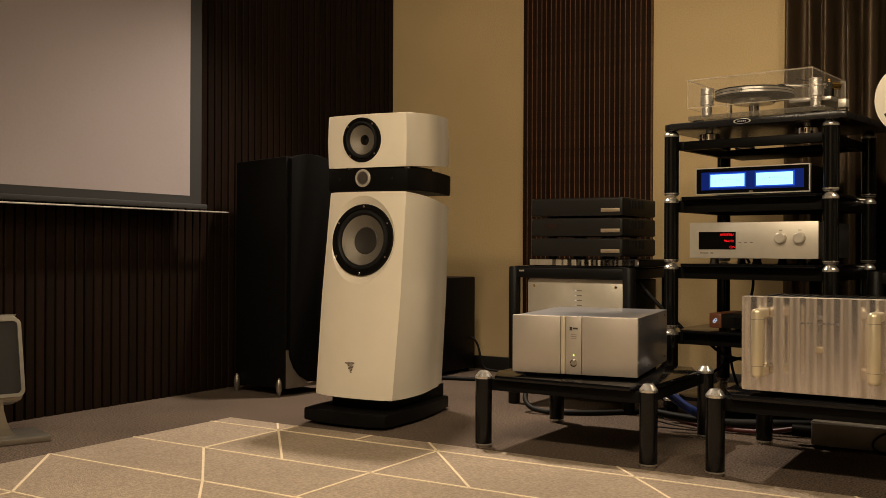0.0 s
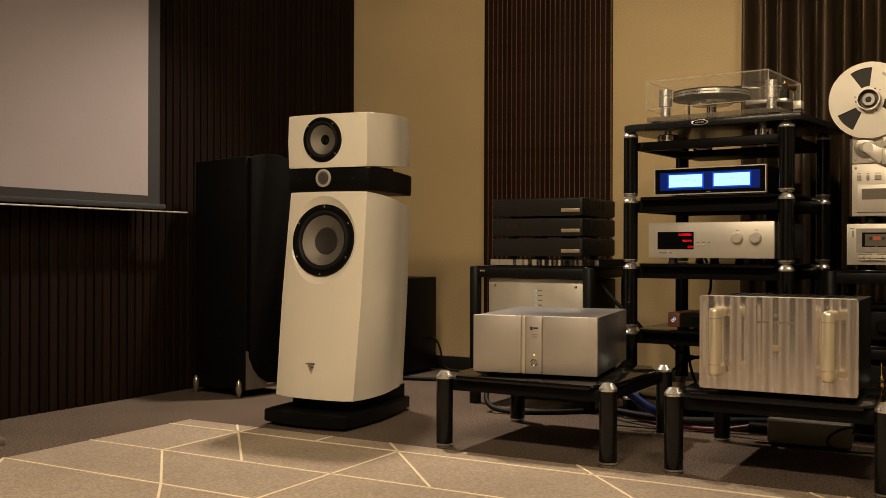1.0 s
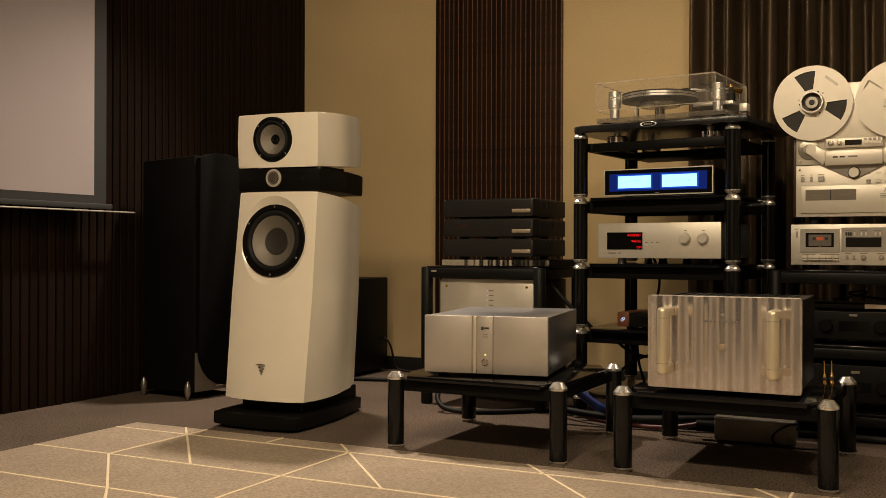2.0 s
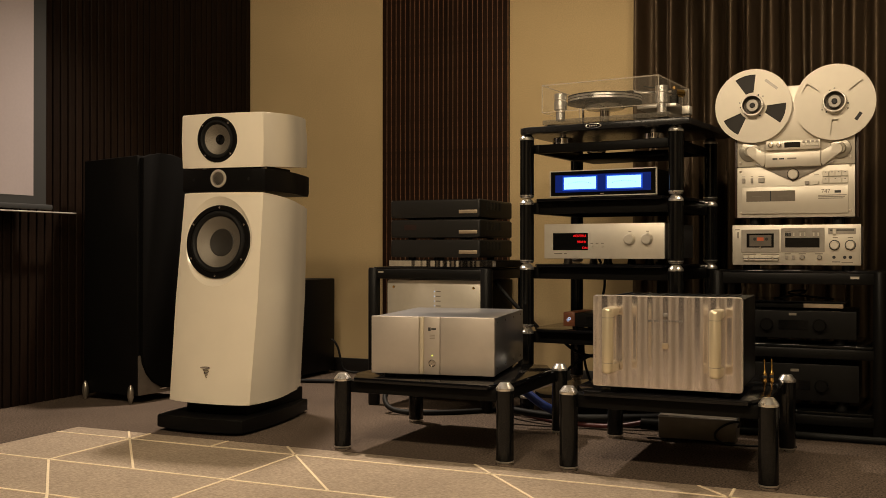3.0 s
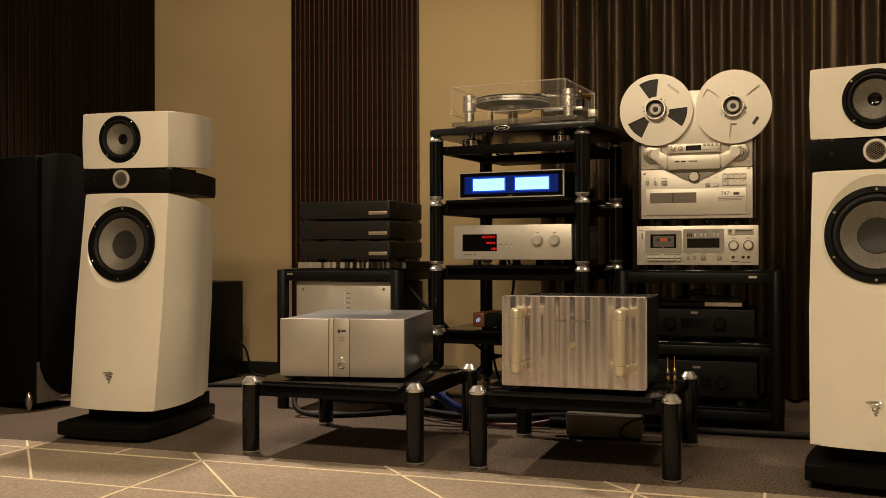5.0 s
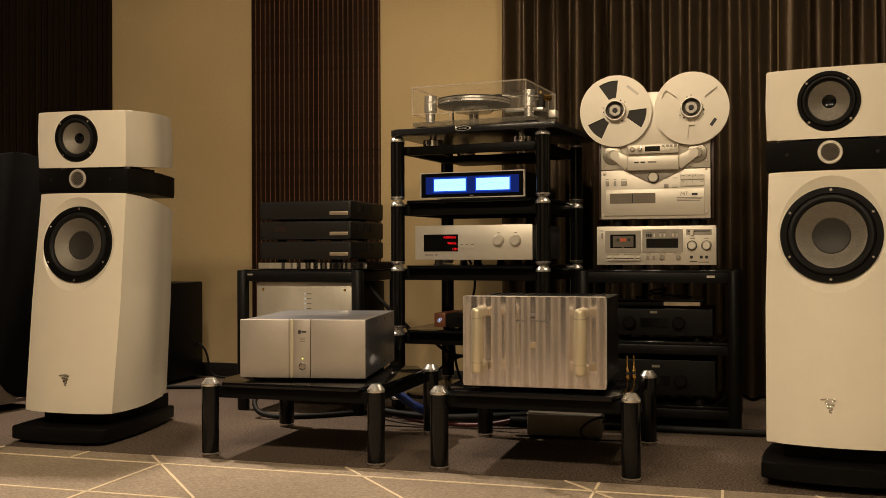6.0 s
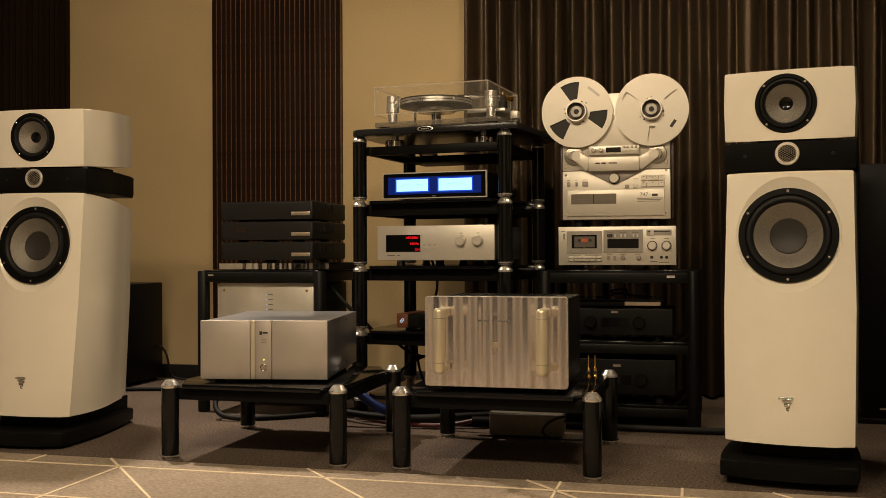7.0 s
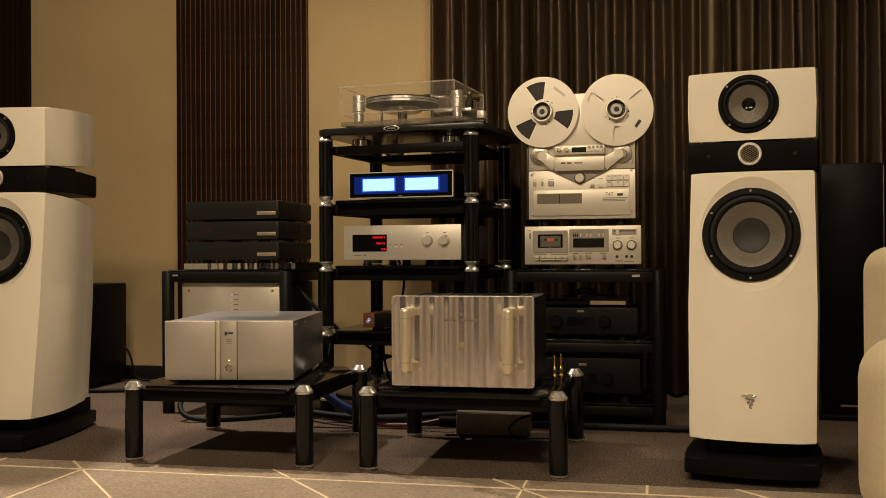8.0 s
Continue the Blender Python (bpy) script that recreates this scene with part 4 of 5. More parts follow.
for x0, x1 in ((0.060, 0.203), (0.244, 0.390)):
    # glowing frame added to stand for the soft blue halo of the meter
    part("meter_rim", box(x0 - 0.003, x1 + 0.003, 0.0012, 0.0030, 0.031, MH - 0.023), METER_HALO, gp, "blue glow round the meter", 0)
    me_ = part("meter", box(x0 + 0.003, x1 - 0.003, 0.0, 0.0022, 0.036, MH - 0.028), METER_LIGHT, gp, "glowing pale blue meter", 0)
    for k in range(11):
        a = (k - 5) * 0.085
        part("scale_tick", box((x0 + x1) / 2 + 0.55 * a * 0.1 * 2 - 0.0006, (x0 + x1) / 2 + 0.55 * a * 0.1 * 2 + 0.0006, -0.0006, 0.0002, 0.063 - 0.02 * a * a * 2, 0.067 - 0.02 * a * a * 2), BLUE_PANEL, me_, smooth=0)
part("print_mark", box(MW / 2 - 0.008, MW / 2 + 0.008, 0.0032, 0.0042, 0.013, 0.017), GREY_PRINT, gp, smooth=0)
for x in (0.09, MW - 0.09):
    for y in (0.06, 0.30):
        part("foot", lathe([(0, 0), (0.02, 0), (0.02, 0.013), (0, 0.013)], 14, m=Matrix.Translation((x, y, 0))), RUBBER, mc)

# silver preamplifier
so = thing("silver_preamplifier", rack_m @ Matrix.Translation((0.078, 0.0, 0.631)), "silver preamplifier with two knobs and a red display", "preamplifier")
SW, SH = 0.505, 0.163
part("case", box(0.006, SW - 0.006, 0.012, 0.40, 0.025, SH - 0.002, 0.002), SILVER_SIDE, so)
fp = part("front_panel", box(0, SW, 0, 0.012, 0.023, SH, 0.002), SILVER_SOFT, so, "satin silver front panel")
dp = part("display", box(0.040, 0.191, -0.0015, 0.002, 0.057, 0.126), BLACK_GLOSS, fp, "black display window", 0)
for text, z in (("AES/EBU", 0.110), ("96kHz", 0.086), ("ON", 0.062)):
    lettering(text, 0.0135, Matrix.Translation((0.188 - 0.0047 * len(text), -0.0022, z)) @ FRONT, RED_LIGHT, "display_text", dp, "red display writing", 1.12)
for k in range(3):
    part("push_button", lathe([(0, 0.005), (0.0035, 0.005), (0.0042, 0.003), (0.0042, 0)], 14, m=facing(0.208 + 0.0225 * k, 0, 0.073)), SILVER_SOFT, fp)
    part("print_line", box(0.202 + 0.0225 * k, 0.213 + 0.0225 * k, -0.0006, 0.0004, 0.083, 0.086), GREY_PRINT, fp, smooth=0)
for x in (0.366, 0.437):
    kn = part("knob", lathe([(0, 0.020), (0.017, 0.020), (0.0205, 0.017), (0.0215, 0.002), (0.0225, 0)], 36, m=facing(x, 0, 0.100)), SILVER_SOFT, fp, "round silver knob")
    part("print_line", box(x - 0.006, x + 0.006, -0.0006, 0.0004, 0.129, 0.132), GREY_PRINT, fp, smooth=0)
part("print_line", box(0.045, 0.080, -0.0006, 0.0004, 0.041, 0.045), GREY_PRINT, fp, smooth=0)
part("print_line", box(0.088, 0.100, -0.0006, 0.0004, 0.041, 0.045), GREY_PRINT, fp, smooth=0)
for x in (0.08, SW / 2, SW - 0.08):
    for y in (0.06, 0.34):
        part("foot", lathe([(0, 0), (0.020, 0), (0.016, 0.012), (0.016, 0.026), (0, 0.026)], 14, m=Matrix.Translation((x, y, 0))), CHROME if x < 0.1 else RUBBER, so)

# small converter with wooden cheek
da = thing("small_converter", rack_m @ Matrix.Translation((0.15, 0.03, 0.366)), "small dark converter with a wooden cheek and a lit mark", "converter")
part("case", box(0.05, 0.30, 0, 0.22, 0.012, 0.068, 0.004), BLACK_ANODISED, da)
ck = part("wood_cheek", box(0.0, 0.05, -0.003, 0.22, 0.012, 0.070, 0.004), WOOD, da, "reddish wooden cheek")
bm = bmesh.new()
for k in range(2):
    lathe([(0.0042, 0), (0.0042, 0.001), (0.0058, 0.001), (0.0058, 0)], 16, bm, facing(0.022 + 0.006 * k, -0.003, 0.038 + 0.006 * k))
part("lit_mark", bm, WHITE_LED, ck, "small glowing mark")
part("display", box(0.10, 0.19, -0.001, 0.001, 0.025, 0.055), BLACK_GLOSS, da, smooth=0)
for x in (0.04, 0.26):
    for y in (0.03, 0.19):
        part("foot", lathe([(0, 0), (0.012, 0), (0.012, 0.013), (0, 0.013)], 12, m=Matrix.Translation((x, y, 0))), RUBBER, da)
ne = thing("network_switch", rack_m @ Matrix.Translation((0.22, 0.05, 0.101)), "small black network box with tiny lights on the lowest shelf", "network box")
part("case", box(0, 0.28, 0, 0.16, 0, 0.045, 0.004), BLACK_SATIN, ne)
for k, mt in enumerate((WHITE_LED, GREEN_LED, GREEN_LED, WHITE_LED)):
    part("indicator", lathe([(0, 0.001), (0.0018, 0.001), (0.002, 0)], 8, m=facing(0.03 + 0.018 * k, 0, 0.028)), mt, ne)
part("shelf", prism([(0.05, -0.015), (RWD - 0.05, -0.015), (RWD, 0.08), (RWD, RDP - 0.08), (RWD - 0.05, RDP), (0.05, RDP), (0, RDP - 0.08), (0, 0.08)], 0.085, 0.1, 0.002), GLASS_BLACK, tall, "glossy black shelf")

# ---- right-hand rack: tape machines and black amplifiers ----
cd = thing("cassette_deck", pose(-0.552, 3.872, 0.613, 0, 0, -0.5), "silver cassette deck with knobs and a cassette behind its window", "cassette deck")
CW, CH = 0.452, 0.170
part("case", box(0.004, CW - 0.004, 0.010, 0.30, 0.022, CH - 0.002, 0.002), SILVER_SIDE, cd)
cf = part("front_panel", box(0, CW, 0, 0.010, 0.020, CH, 0.0015), SILVER_SOFT, cd, "champagne silver front panel")


def cdx(px):
    return (px - 1021.5) * CW / 211.5


def cdz(py):
    return 0.020 + (469 - py) * 0.150 / 71


GREY_PANEL = mat("grey_aluminium", (0.38, 0.35, 0.31), 0.4, metal=0.6)


def plate(name, px0, px1, py0, py1, thick, material, parent, label="", fx=cdx, fz=cdz, bev=0.0006, y=0.0):
    return part(name, box(fx(px0), fx(px1), y - thick, y + 0.0004, fz(py1), fz(py0), min(bev, thick / 3), 1), material, parent, label)


well = plate("cassette_well", 1037, 1101, 406, 447, 0.003, GREY_PANEL, cf, "grey cassette door")
win = plate("cassette_window", 1046, 1092, 413, 438, 0.001, BLACK_SATIN, well, "dark window", y=-0.003)
plate("cassette", 1051, 1088, 416, 436, 0.001, GREY_BOX, win, "cassette shell", y=-0.004)
plate("cassette_label", 1064, 1075, 420, 426, 0.0006, mat("orange_label", (0.6, 0.12, 0.04), 0.6), win, "orange label", y=-0.005)
for px in (1060, 1080):
    part("reel_hub", lathe([(0, 0.001), (0.005, 0.001), (0.006, 0)], 14, m=facing(cdx(px), -0.005, cdz(423))), DARK_PRINT, win)
part("door_mark", lathe([(0, 0.001), (0.004, 0.001), (0.0045, 0)], 14, m=facing(cdx(1069), -0.003, cdz(438))), CHROME, well)
mp_ = plate("meter_panel", 1104, 1175, 404, 446, 0.003, GREY_PANEL, cf, "grey meter panel")
plate("meter_window", 1111, 1167, 421, 438, 0.001, BLACK_GLOSS, mp_, "black level window", y=-0.003)
for px in (1112, 1115.5, 1119, 1125, 1136, 1143, 1158, 1165):
    plate("small_switch", px - 1.3, px + 1.3, 412, 418, 0.005, DARK_PRINT if px < 1120 else SILVER_SOFT, mp_, y=-0.003)
for px0, px1, py in ((1110, 1120, 409.5), (1133, 1145, 409.5), (1155, 1167, 409.5)):
    plate("print_line", px0, px1, py - 0.5, py + 0.5, 0.0005, GREY_PRINT, mp_, y=-0.003)
plate("slider_panel", 1181, 1225, 404.5, 415, 0.002, GREY_PANEL, cf, "fader panel")
plate("slider_slot", 1184, 1222, 407, 409, 0.0008, DARK_PRINT, cf, y=-0.002)
plate("slider_cap", 1188, 1194, 405.5, 415, 0.008, SILVER_SOFT, cf, y=-0.002)
for px in (1191, 1216):
    k_ = part("knob", lathe([(0, 0.018), (0.013, 0.018), (0.0152, 0.015), (0.016, 0.002), (0.0185, 0.0018), (0.0185, 0)], 30, m=facing(cdx(px), 0, cdz(434))), SILVER_SOFT, cf, "silver level knob")
    part("knob_ring", lathe([(0.0162, 0.0022), (0.0188, 0.0022), (0.0192, 0)], 30, m=facing(cdx(px), 0, cdz(434))), DARK_PRINT, k_)
for px0, px1 in ((1041, 1049), (1051.5, 1060), (1060.5, 1069), (1069.5, 1079), (1079.5, 1089), (1092, 1100)):
    b_ = plate("piano_key", px0, px1, 453, 461, 0.012, SILVER_SOFT, cf, "silver transport key")
    plate("key_shadow_gap", px0, px1, 456.5, 458, 0.0004, DARK_PRINT, b_, y=-0.012)
for px, r in ((1139, 0.009), (1167, 0.009)):
    part("small_knob", lathe([(0, 0.012), (r * 0.8, 0.012), (r, 0.009), (r, 0)], 20, m=facing(cdx(px), 0, cdz(455))), GREY_PANEL, cf)
for px in (1113, 1124):
    plate("toggle", px - 2, px + 2, 452, 459, 0.007, GREY_PANEL, cf)
for px in (1190, 1207, 1216):
    part("jack", lathe([(0, 0.0008), (0.004, 0.0008), (0.0055, 0.002), (0.006, 0)], 16, m=facing(cdx(px), 0, cdz(455))), DARK_PRINT, cf)
plate("power_switch", 1030, 1033, 410, 421, 0.004, GREY_PANEL, cf)
for px0, px1, py in ((1187, 1200, 463), (1202, 1220, 464), (1026, 1034, 406), (1040, 1062, 450.5), (1070, 1100, 450.5), (1110, 1120, 449), (1133, 1145, 449), (1160, 1172, 449), (1188, 1196, 421), (1212, 1220, 421)):
    plate("print_line", px0, px1, py - 0.7, py + 0.7, 0.0005, DARK_PRINT if px0 == 1187 else GREY_PRINT, cf)
for x in (0.05, CW - 0.05):
    for y in (0.05, 0.25):
        part("foot", lathe([(0, 0), (0.018, 0), (0.018, 0.022), (0, 0.022)], 14, m=Matrix.Translation((x, y, 0))), RUBBER, cd)

rr = thing("reel_to_reel_recorder", pose(-0.536, 3.885, 0.783), "silver reel-to-reel tape recorder with two large metal reels", "tape recorder")
RW_, RH_ = 0.415, 0.520


def rrx(px):
    return (px - 1030) * RW_ / 192


def rrz(py):
    return 0.028 + (387 - py) * 0.00228


body = part("case", box(0.006, RW_ - 0.006, 0.012, 0.22, 0.030, RH_ - 0.004, 0.003), GREY_BOX, rr)
for x0, x1 in ((-0.013, 0.0), (RW_, RW_ + 0.013)):
    part("side_cheek", box(x0, x1, 0.02, 0.22, 0.028, 0.36, 0.003), CHEEK, rr, "dark wooden cheek")
HUB_DARK = mat("dark_hub_well", (0.085, 0.072, 0.055), 0.4, metal=0.3)
CREAM_METAL = mat("cream_silver_paint", (0.70, 0.645, 0.55), 0.38, metal=0.35, vary=0.02)
up_ = part("upper_panel", box(0, RW_, 0, 0.012, rrz(302), RH_, 0.003), CREAM_METAL, rr, "silver upper panel")
lo_ = part("lower_panel", box(0, RW_, -0.003, 0.012, 0.028, rrz(303.2), 0.002), CREAM_METAL, rr, "silver lower panel")
for u, v, used in ((0.060, 0.449, True), (0.347, 0.447, False)):
    reel = part("reel", lathe([(0.030, 0.004), (0.139, 0.004), (0.139, 0.0055), (0.030, 0.0055)], 64, m=facing(u, -0.004, v)), CREAM_METAL, rr, "large silver tape reel")
    part("back_flange", lathe([(0.03, 0), (0.1385, 0), (0.1385, 0.0015), (0.03, 0.0015)], 64, m=facing(u, -0.010, v)), CREAM_METAL, reel)
    flange = part("front_flange", lathe([(0.036, 0.016), (0.136, 0.016), (0.139, 0.0168), (0.139, 0.0182), (0.036, 0.0182), (0.036, 0.016)], 72, m=facing(u, -0.004, v)), CREAM_METAL, reel)
    part("tape_pack", lathe([(0.036, 0.0065), (0.124 if used else 0.046, 0.0065), (0.124 if used else 0.046, 0.0125), (0.036, 0.0125)], 56, m=facing(u, -0.004, v)), TAPE, reel, "dark brown wound tape")
    cut = bmesh.new()
    for k in range(3):
        a0 = radians((104 if used else 31) + 120 * k)
        r0, r1, wide, slim = (0.051, 0.119, 0.33, 0.33) if used else (0.064, 0.120, 0.155, 0.20)
        rim_pts = [(r1 * math.cos(a0 + wide * q), r1 * math.sin(a0 + wide * q)) for q in (-1, -0.92, -0.5, 0, 0.5, 0.92, 1)]
        rim_pts += [(r0 * math.cos(a0 + slim * q), r0 * math.sin(a0 + slim * q)) for q in (0.85, 0.7, 0, -0.7, -0.85)]
        prism(rim_pts, 0.012, 0.022, bm=cut, m=facing(u, -0.004, v))
    carve(flange, cut, rr)
    hub = part("hub", lathe([(0.042, 0.004), (0.042, 0.022), (0.0405, 0.024), (0.0405, 0.046), (0.039, 0.049), (0.0355, 0.049), (0.034, 0.047), (0.033, 0.022), (0, 0.022)], 44, m=facing(u, -0.004, v)), SILVER, reel, "stepped metal hub")
    part("hub_well", lathe([(0.0338, 0.046), (0.0325, 0.0232), (0.024, 0.0232)], 40, m=facing(u, -0.004, v)), HUB_DARK, hub, "dark hub well")
    part("spindle_ring", lathe([(0.0245, 0.0226), (0.0235, 0.036), (0.021, 0.038), (0.0105, 0.038), (0.0095, 0.034)], 32, m=facing(u, -0.004, v)), GREY_PANEL, hub, "grey spindle ring")
    part("hub_centre", lathe([(0, 0.0395), (0.008, 0.0390), (0.0100, 0.036), (0.0100, 0.030)], 20, m=facing(u, -0.004, v)), DARK_PRINT, hub)
    for k in range(3):
        a0 = radians((104 if used else 31) + 120 * k + 60)
        for r_hole, mt in ((0.050, GREY_PANEL), (0.045, DARK_PRINT)):
            bend = a0 + (0 if r_hole > 0.046 else 0.35)
            part("rivet", lathe([(0, 0.0195), (0.003, 0.019), (0.0035, 0.0182)], 10, m=facing(u, -0.004, v) @ Matrix.Translation((r_hole * math.cos(bend), r_hole * math.sin(bend), 0))), mt, reel)
    if used:
        bmk = box(-0.028, 0.028, -0.005, 0.005, 0, 0.0006, m=facing(u, -0.0222, v) @ pose(0.066, 0.078, 0, 0, 0, -40))
        part("print_mark", bmk, GREY_PANEL, reel, "grey printed mark", 0)
    else:
        bmk = box(-0.016, 0.016, -0.006, 0.006, 0, 0.0006, m=facing(u, -0.0222, v) @ pose(0.080, -0.056, 0, 0, 0, 55))
        part("print_mark", bmk, DARK_PRINT, reel, "black printed mark", 0)
# head cover with arms and rollers
hc = part("head_cover", box(rrx(1078.5), rrx(1168.5), -0.035, 0.0, rrz(305), rrz(281), 0.003), CREAM_METAL, up_, "silver head cover")
cb = part("counter_panel", box(rrx(1079), rrx(1168), -0.028, 0.0, rrz(277), rrz(262), 0.002), CREAM_METAL, up_, "counter panel")
part("counter_window", box(rrx(1110), rrx(1136), -0.0288, -0.027, rrz(273.5), rrz(265)), BLACK_GLOSS, cb, "black counter window", 0)
for px in (1088, 1101):
    part("small_knob", lathe([(0, 0.012), (0.0065, 0.012), (0.0085, 0.010), (0.009, 0)], 20, m=facing(rrx(px), -0.028, rrz(269))), CHROME, cb)
for px in (1142, 1149, 1156, 1163):
    part("small_button", box(rrx(px - 2.3), rrx(px + 2.3), -0.032, -0.0275, rrz(266.5), rrz(263), 0.0006, 1), GREY_PANEL, cb)
    part("small_button", box(rrx(px - 2.3), rrx(px + 2.3), -0.032, -0.0275, rrz(272), rrz(268), 0.0006, 1), SILVER_SOFT, cb)
for px0, px1, mt in ((1091, 1099, DARK_PRINT), (1102, 1110, DARK_PRINT), (1115, 1130, GREY_PRINT)):
    part("print_line", box(rrx(px0), rrx(px1), -0.0356, -0.0345, rrz(293), rrz(290.5)), mt, hc, smooth=0)
for px, side in ((1054, 1), (1196, -1)):
    rl = part("tape_roller", lathe([(0.020, 0), (0.036, 0.0), (0.038, 0.004), (0.036, 0.008), (0.020, 0.010), (0.018, 0.018), (0.0, 0.018)], 36, m=facing(rrx(px - side * 3), 0, rrz(277))), SAT_METAL, up_, "grooved metal roller")
    a = Vector((rrx(px + side * 2), 0, rrz(278)))
    b = Vector((rrx(1123.5 - side * 42), 0, rrz(294)))
    d = (b - a)
    arm = prism([(0, 0.019), (0, -0.019), (d.length, -0.027), (d.length, 0.022)] if side > 0 else [(0, 0.019), (0, -0.019), (d.length, -0.022), (d.length, 0.027)], 0.012, 0.024, 0.002, m=Matrix.Translation((a.x, 0, a.z)) @ FRONT @ pose(0, 0, 0, 0, 0, math.degrees(math.atan2(d.z, d.x))))
    ar = part("tape_arm", arm, CREAM_METAL, up_, "silver tape guide arm")
    part("arm_end", lathe([(0, 0.0242), (0.0175, 0.0242), (0.019, 0.0225), (0.019, 0.012), (0, 0.012)], 24, m=facing(a.x, 0, a.z)), CREAM_METAL, ar)
part("guide_plate", prism([(rrx(1056) - 0, rrz(297)), (rrx(1123), rrz(328.5)), (rrx(1192), rrz(297)), (rrx(1168), rrz(300)), (rrx(1123), rrz(305)), (rrx(1080), rrz(300))][::-1], 0.003, 0.009, 0.001, m=FRONT), GREY_PANEL, lo_, "grey guide plate")
cap_ = part("capstan", lathe([(0, 0.024), (0.016, 0.024), (0.0185, 0.021), (0.019, 0.009)], 32, m=facing(rrx(1123.5), 0, rrz(317))), CREAM_METAL, lo_, "round capstan cover")
part("capstan_ring", lathe([(0.019, 0.0095), (0.0215, 0.0115), (0.022, 0.009)], 32, m=facing(rrx(1123.5), 0, rrz(317))), DARK_PRINT, cap_)
for r, (pa, pb_) in enumerate(((312.5, 321.5), (323.5, 332.5))):
    for px0, px1 in (((1171, 1180.5), (1181.5, 1190.5), (1191.5, 1201), (1202, 1211.5)) if r == 0 else ((1171, 1180.5), (1181.5, 1201), (1202, 1211.5))):
        kk = part("transport_key", box(rrx(px0), rrx(px1), -0.010, -0.003, rrz(pb_), rrz(pa), 0.0008, 1), SILVER_SOFT, lo_, "silver transport key")
        part("key_mark", box(rrx((px0 + px1) / 2 - 1.2), rrx((px0 + px1) / 2 + 1.2), -0.0104, -0.0098, rrz(pa + 3), rrz(pa + 1.8)), DARK_PRINT, kk, smooth=0)
for px, w in ((1041, 2.8), (1055, 2), (1071, 5), (1146, 3.5), (1161, 4)):
    bb = part("switch", box(rrx(px - w), rrx(px + w), -0.010, -0.003, rrz(329 if px < 1100 else 334), rrz(321.5 if px < 1100 else 328.5), 0.001, 1), GREY_PANEL if px != 1161 else SILVER_SOFT, lo_)
    part("print_line", box(rrx(px - w), rrx(px + w), -0.0036, -0.0029, rrz(319), rrz(318)), GREY_PRINT, lo_, smooth=0)
dr = part("meter_door", box(rrx(1038.5), rrx(1212), -0.010, -0.003, rrz(381), rrz(336.5), 0.002), CREAM_METAL, lo_, "hinged lower door")
mw = part("level_meter", box(rrx(1046), rrx(1127), -0.0108, -0.0098, rrz(360.5), rrz(343), 0.0003, 1), METER_TAN, dr, "twin level meter window")
part("meter_divider", box(rrx(1085.5), rrx(1087.5), -0.0113, -0.0106, rrz(359.5), rrz(343.5)), DARK_PRINT, mw, smooth=0)
for px in (1060, 1068, 1103, 1112):
    part("scale_line", box(rrx(px - 4), rrx(px + 4), -0.0113, -0.0106, rrz(352.5), rrz(351.5)), GREY_PRINT, mw, smooth=0)
lettering("747", 0.021, Matrix.Translation((rrx(1176), -0.0103, rrz(348.5))) @ FRONT, GREY_PRINT, "model_number", dr, "pale outlined model number")
part("print_mark", box(rrx(1190), rrx(1200), -0.0106, -0.0099, rrz(348.5), rrz(344.5)), DARK_PRINT, dr, "dark printed mark", 0)
for py in (352, 354.5, 357):
    part("print_line", box(rrx(1164), rrx(1209 - (py - 352)), -0.0106, -0.0099, rrz(py + 0.6), rrz(py - 0.6)), GREY_PRINT, dr, smooth=0)
for px, py in ((1036, 296), (1215, 291), (1036, 310), (1215, 305), (1037, 380), (1215, 377)):
    part("screw", lathe([(0, 0.003), (0.004, 0.003), (0.0055, 0)], 12, m=facing(rrx(px), -0.003, rrz(py))), CHROME, lo_ if py > 303 else up_)
for x in (0.06, RW_ - 0.06):
    for y in (0.04, 0.18):
        part("foot", lathe([(0, 0), (0.02, 0), (0.02, 0.031), (0, 0.031)], 14, m=Matrix.Translation((x, y, 0))), RUBBER, rr)

ha = thing("black_integrated_amplifier", pose(-0.548, 3.925, 0.335), "black integrated amplifier with two round knobs in a rack", "amplifier", "black amplifiers in the rack")
part("case", box(0, 0.43, 0.006, 0.36, 0.022, 0.125, 0.003), BLACK_SATIN, ha)
hp = part("front_panel", prism([(0, 0.006), (0.2, -0.002), (0.43, 0.006), (0.43, 0.012), (0, 0.012)], 0.022, 0.125, 0.002), BLACK_ANODISED, ha)
for x in (0.115, 0.303):
    part("knob", lathe([(0, 0.018), (0.020, 0.018), (0.023, 0.015), (0.024, 0)], 30, m=facing(x, -0.001, 0.072)), BLACK_SATIN, hp)
part("display", box(0.158, 0.262, -0.004, 0, 0.055, 0.09), BLACK_GLOSS, hp, smooth=0)
part("badge", box(0.195, 0.222, -0.0038, 0, 0.108, 0.117, 0.0005, 1), GREY_PRINT, hp, smooth=0)
for x in (0.06, 0.37):
    for y in (0.05, 0.3):
        part("foot", lathe([(0, 0), (0.02, 0), (0.02, 0.024), (0, 0.024)], 14, m=Matrix.Translation((x, y, 0))), RUBBER, ha)
hb = thing("black_power_amplifier", pose(-0.540, 3.925, 0.09), "black amplifier with one knob on the lowest shelf of a rack", "amplifier", "black amplifiers in the rack")
part("case", box(0, 0.43, 0.006, 0.36, 0.035, 0.172, 0.003), BLACK_SATIN, hb)
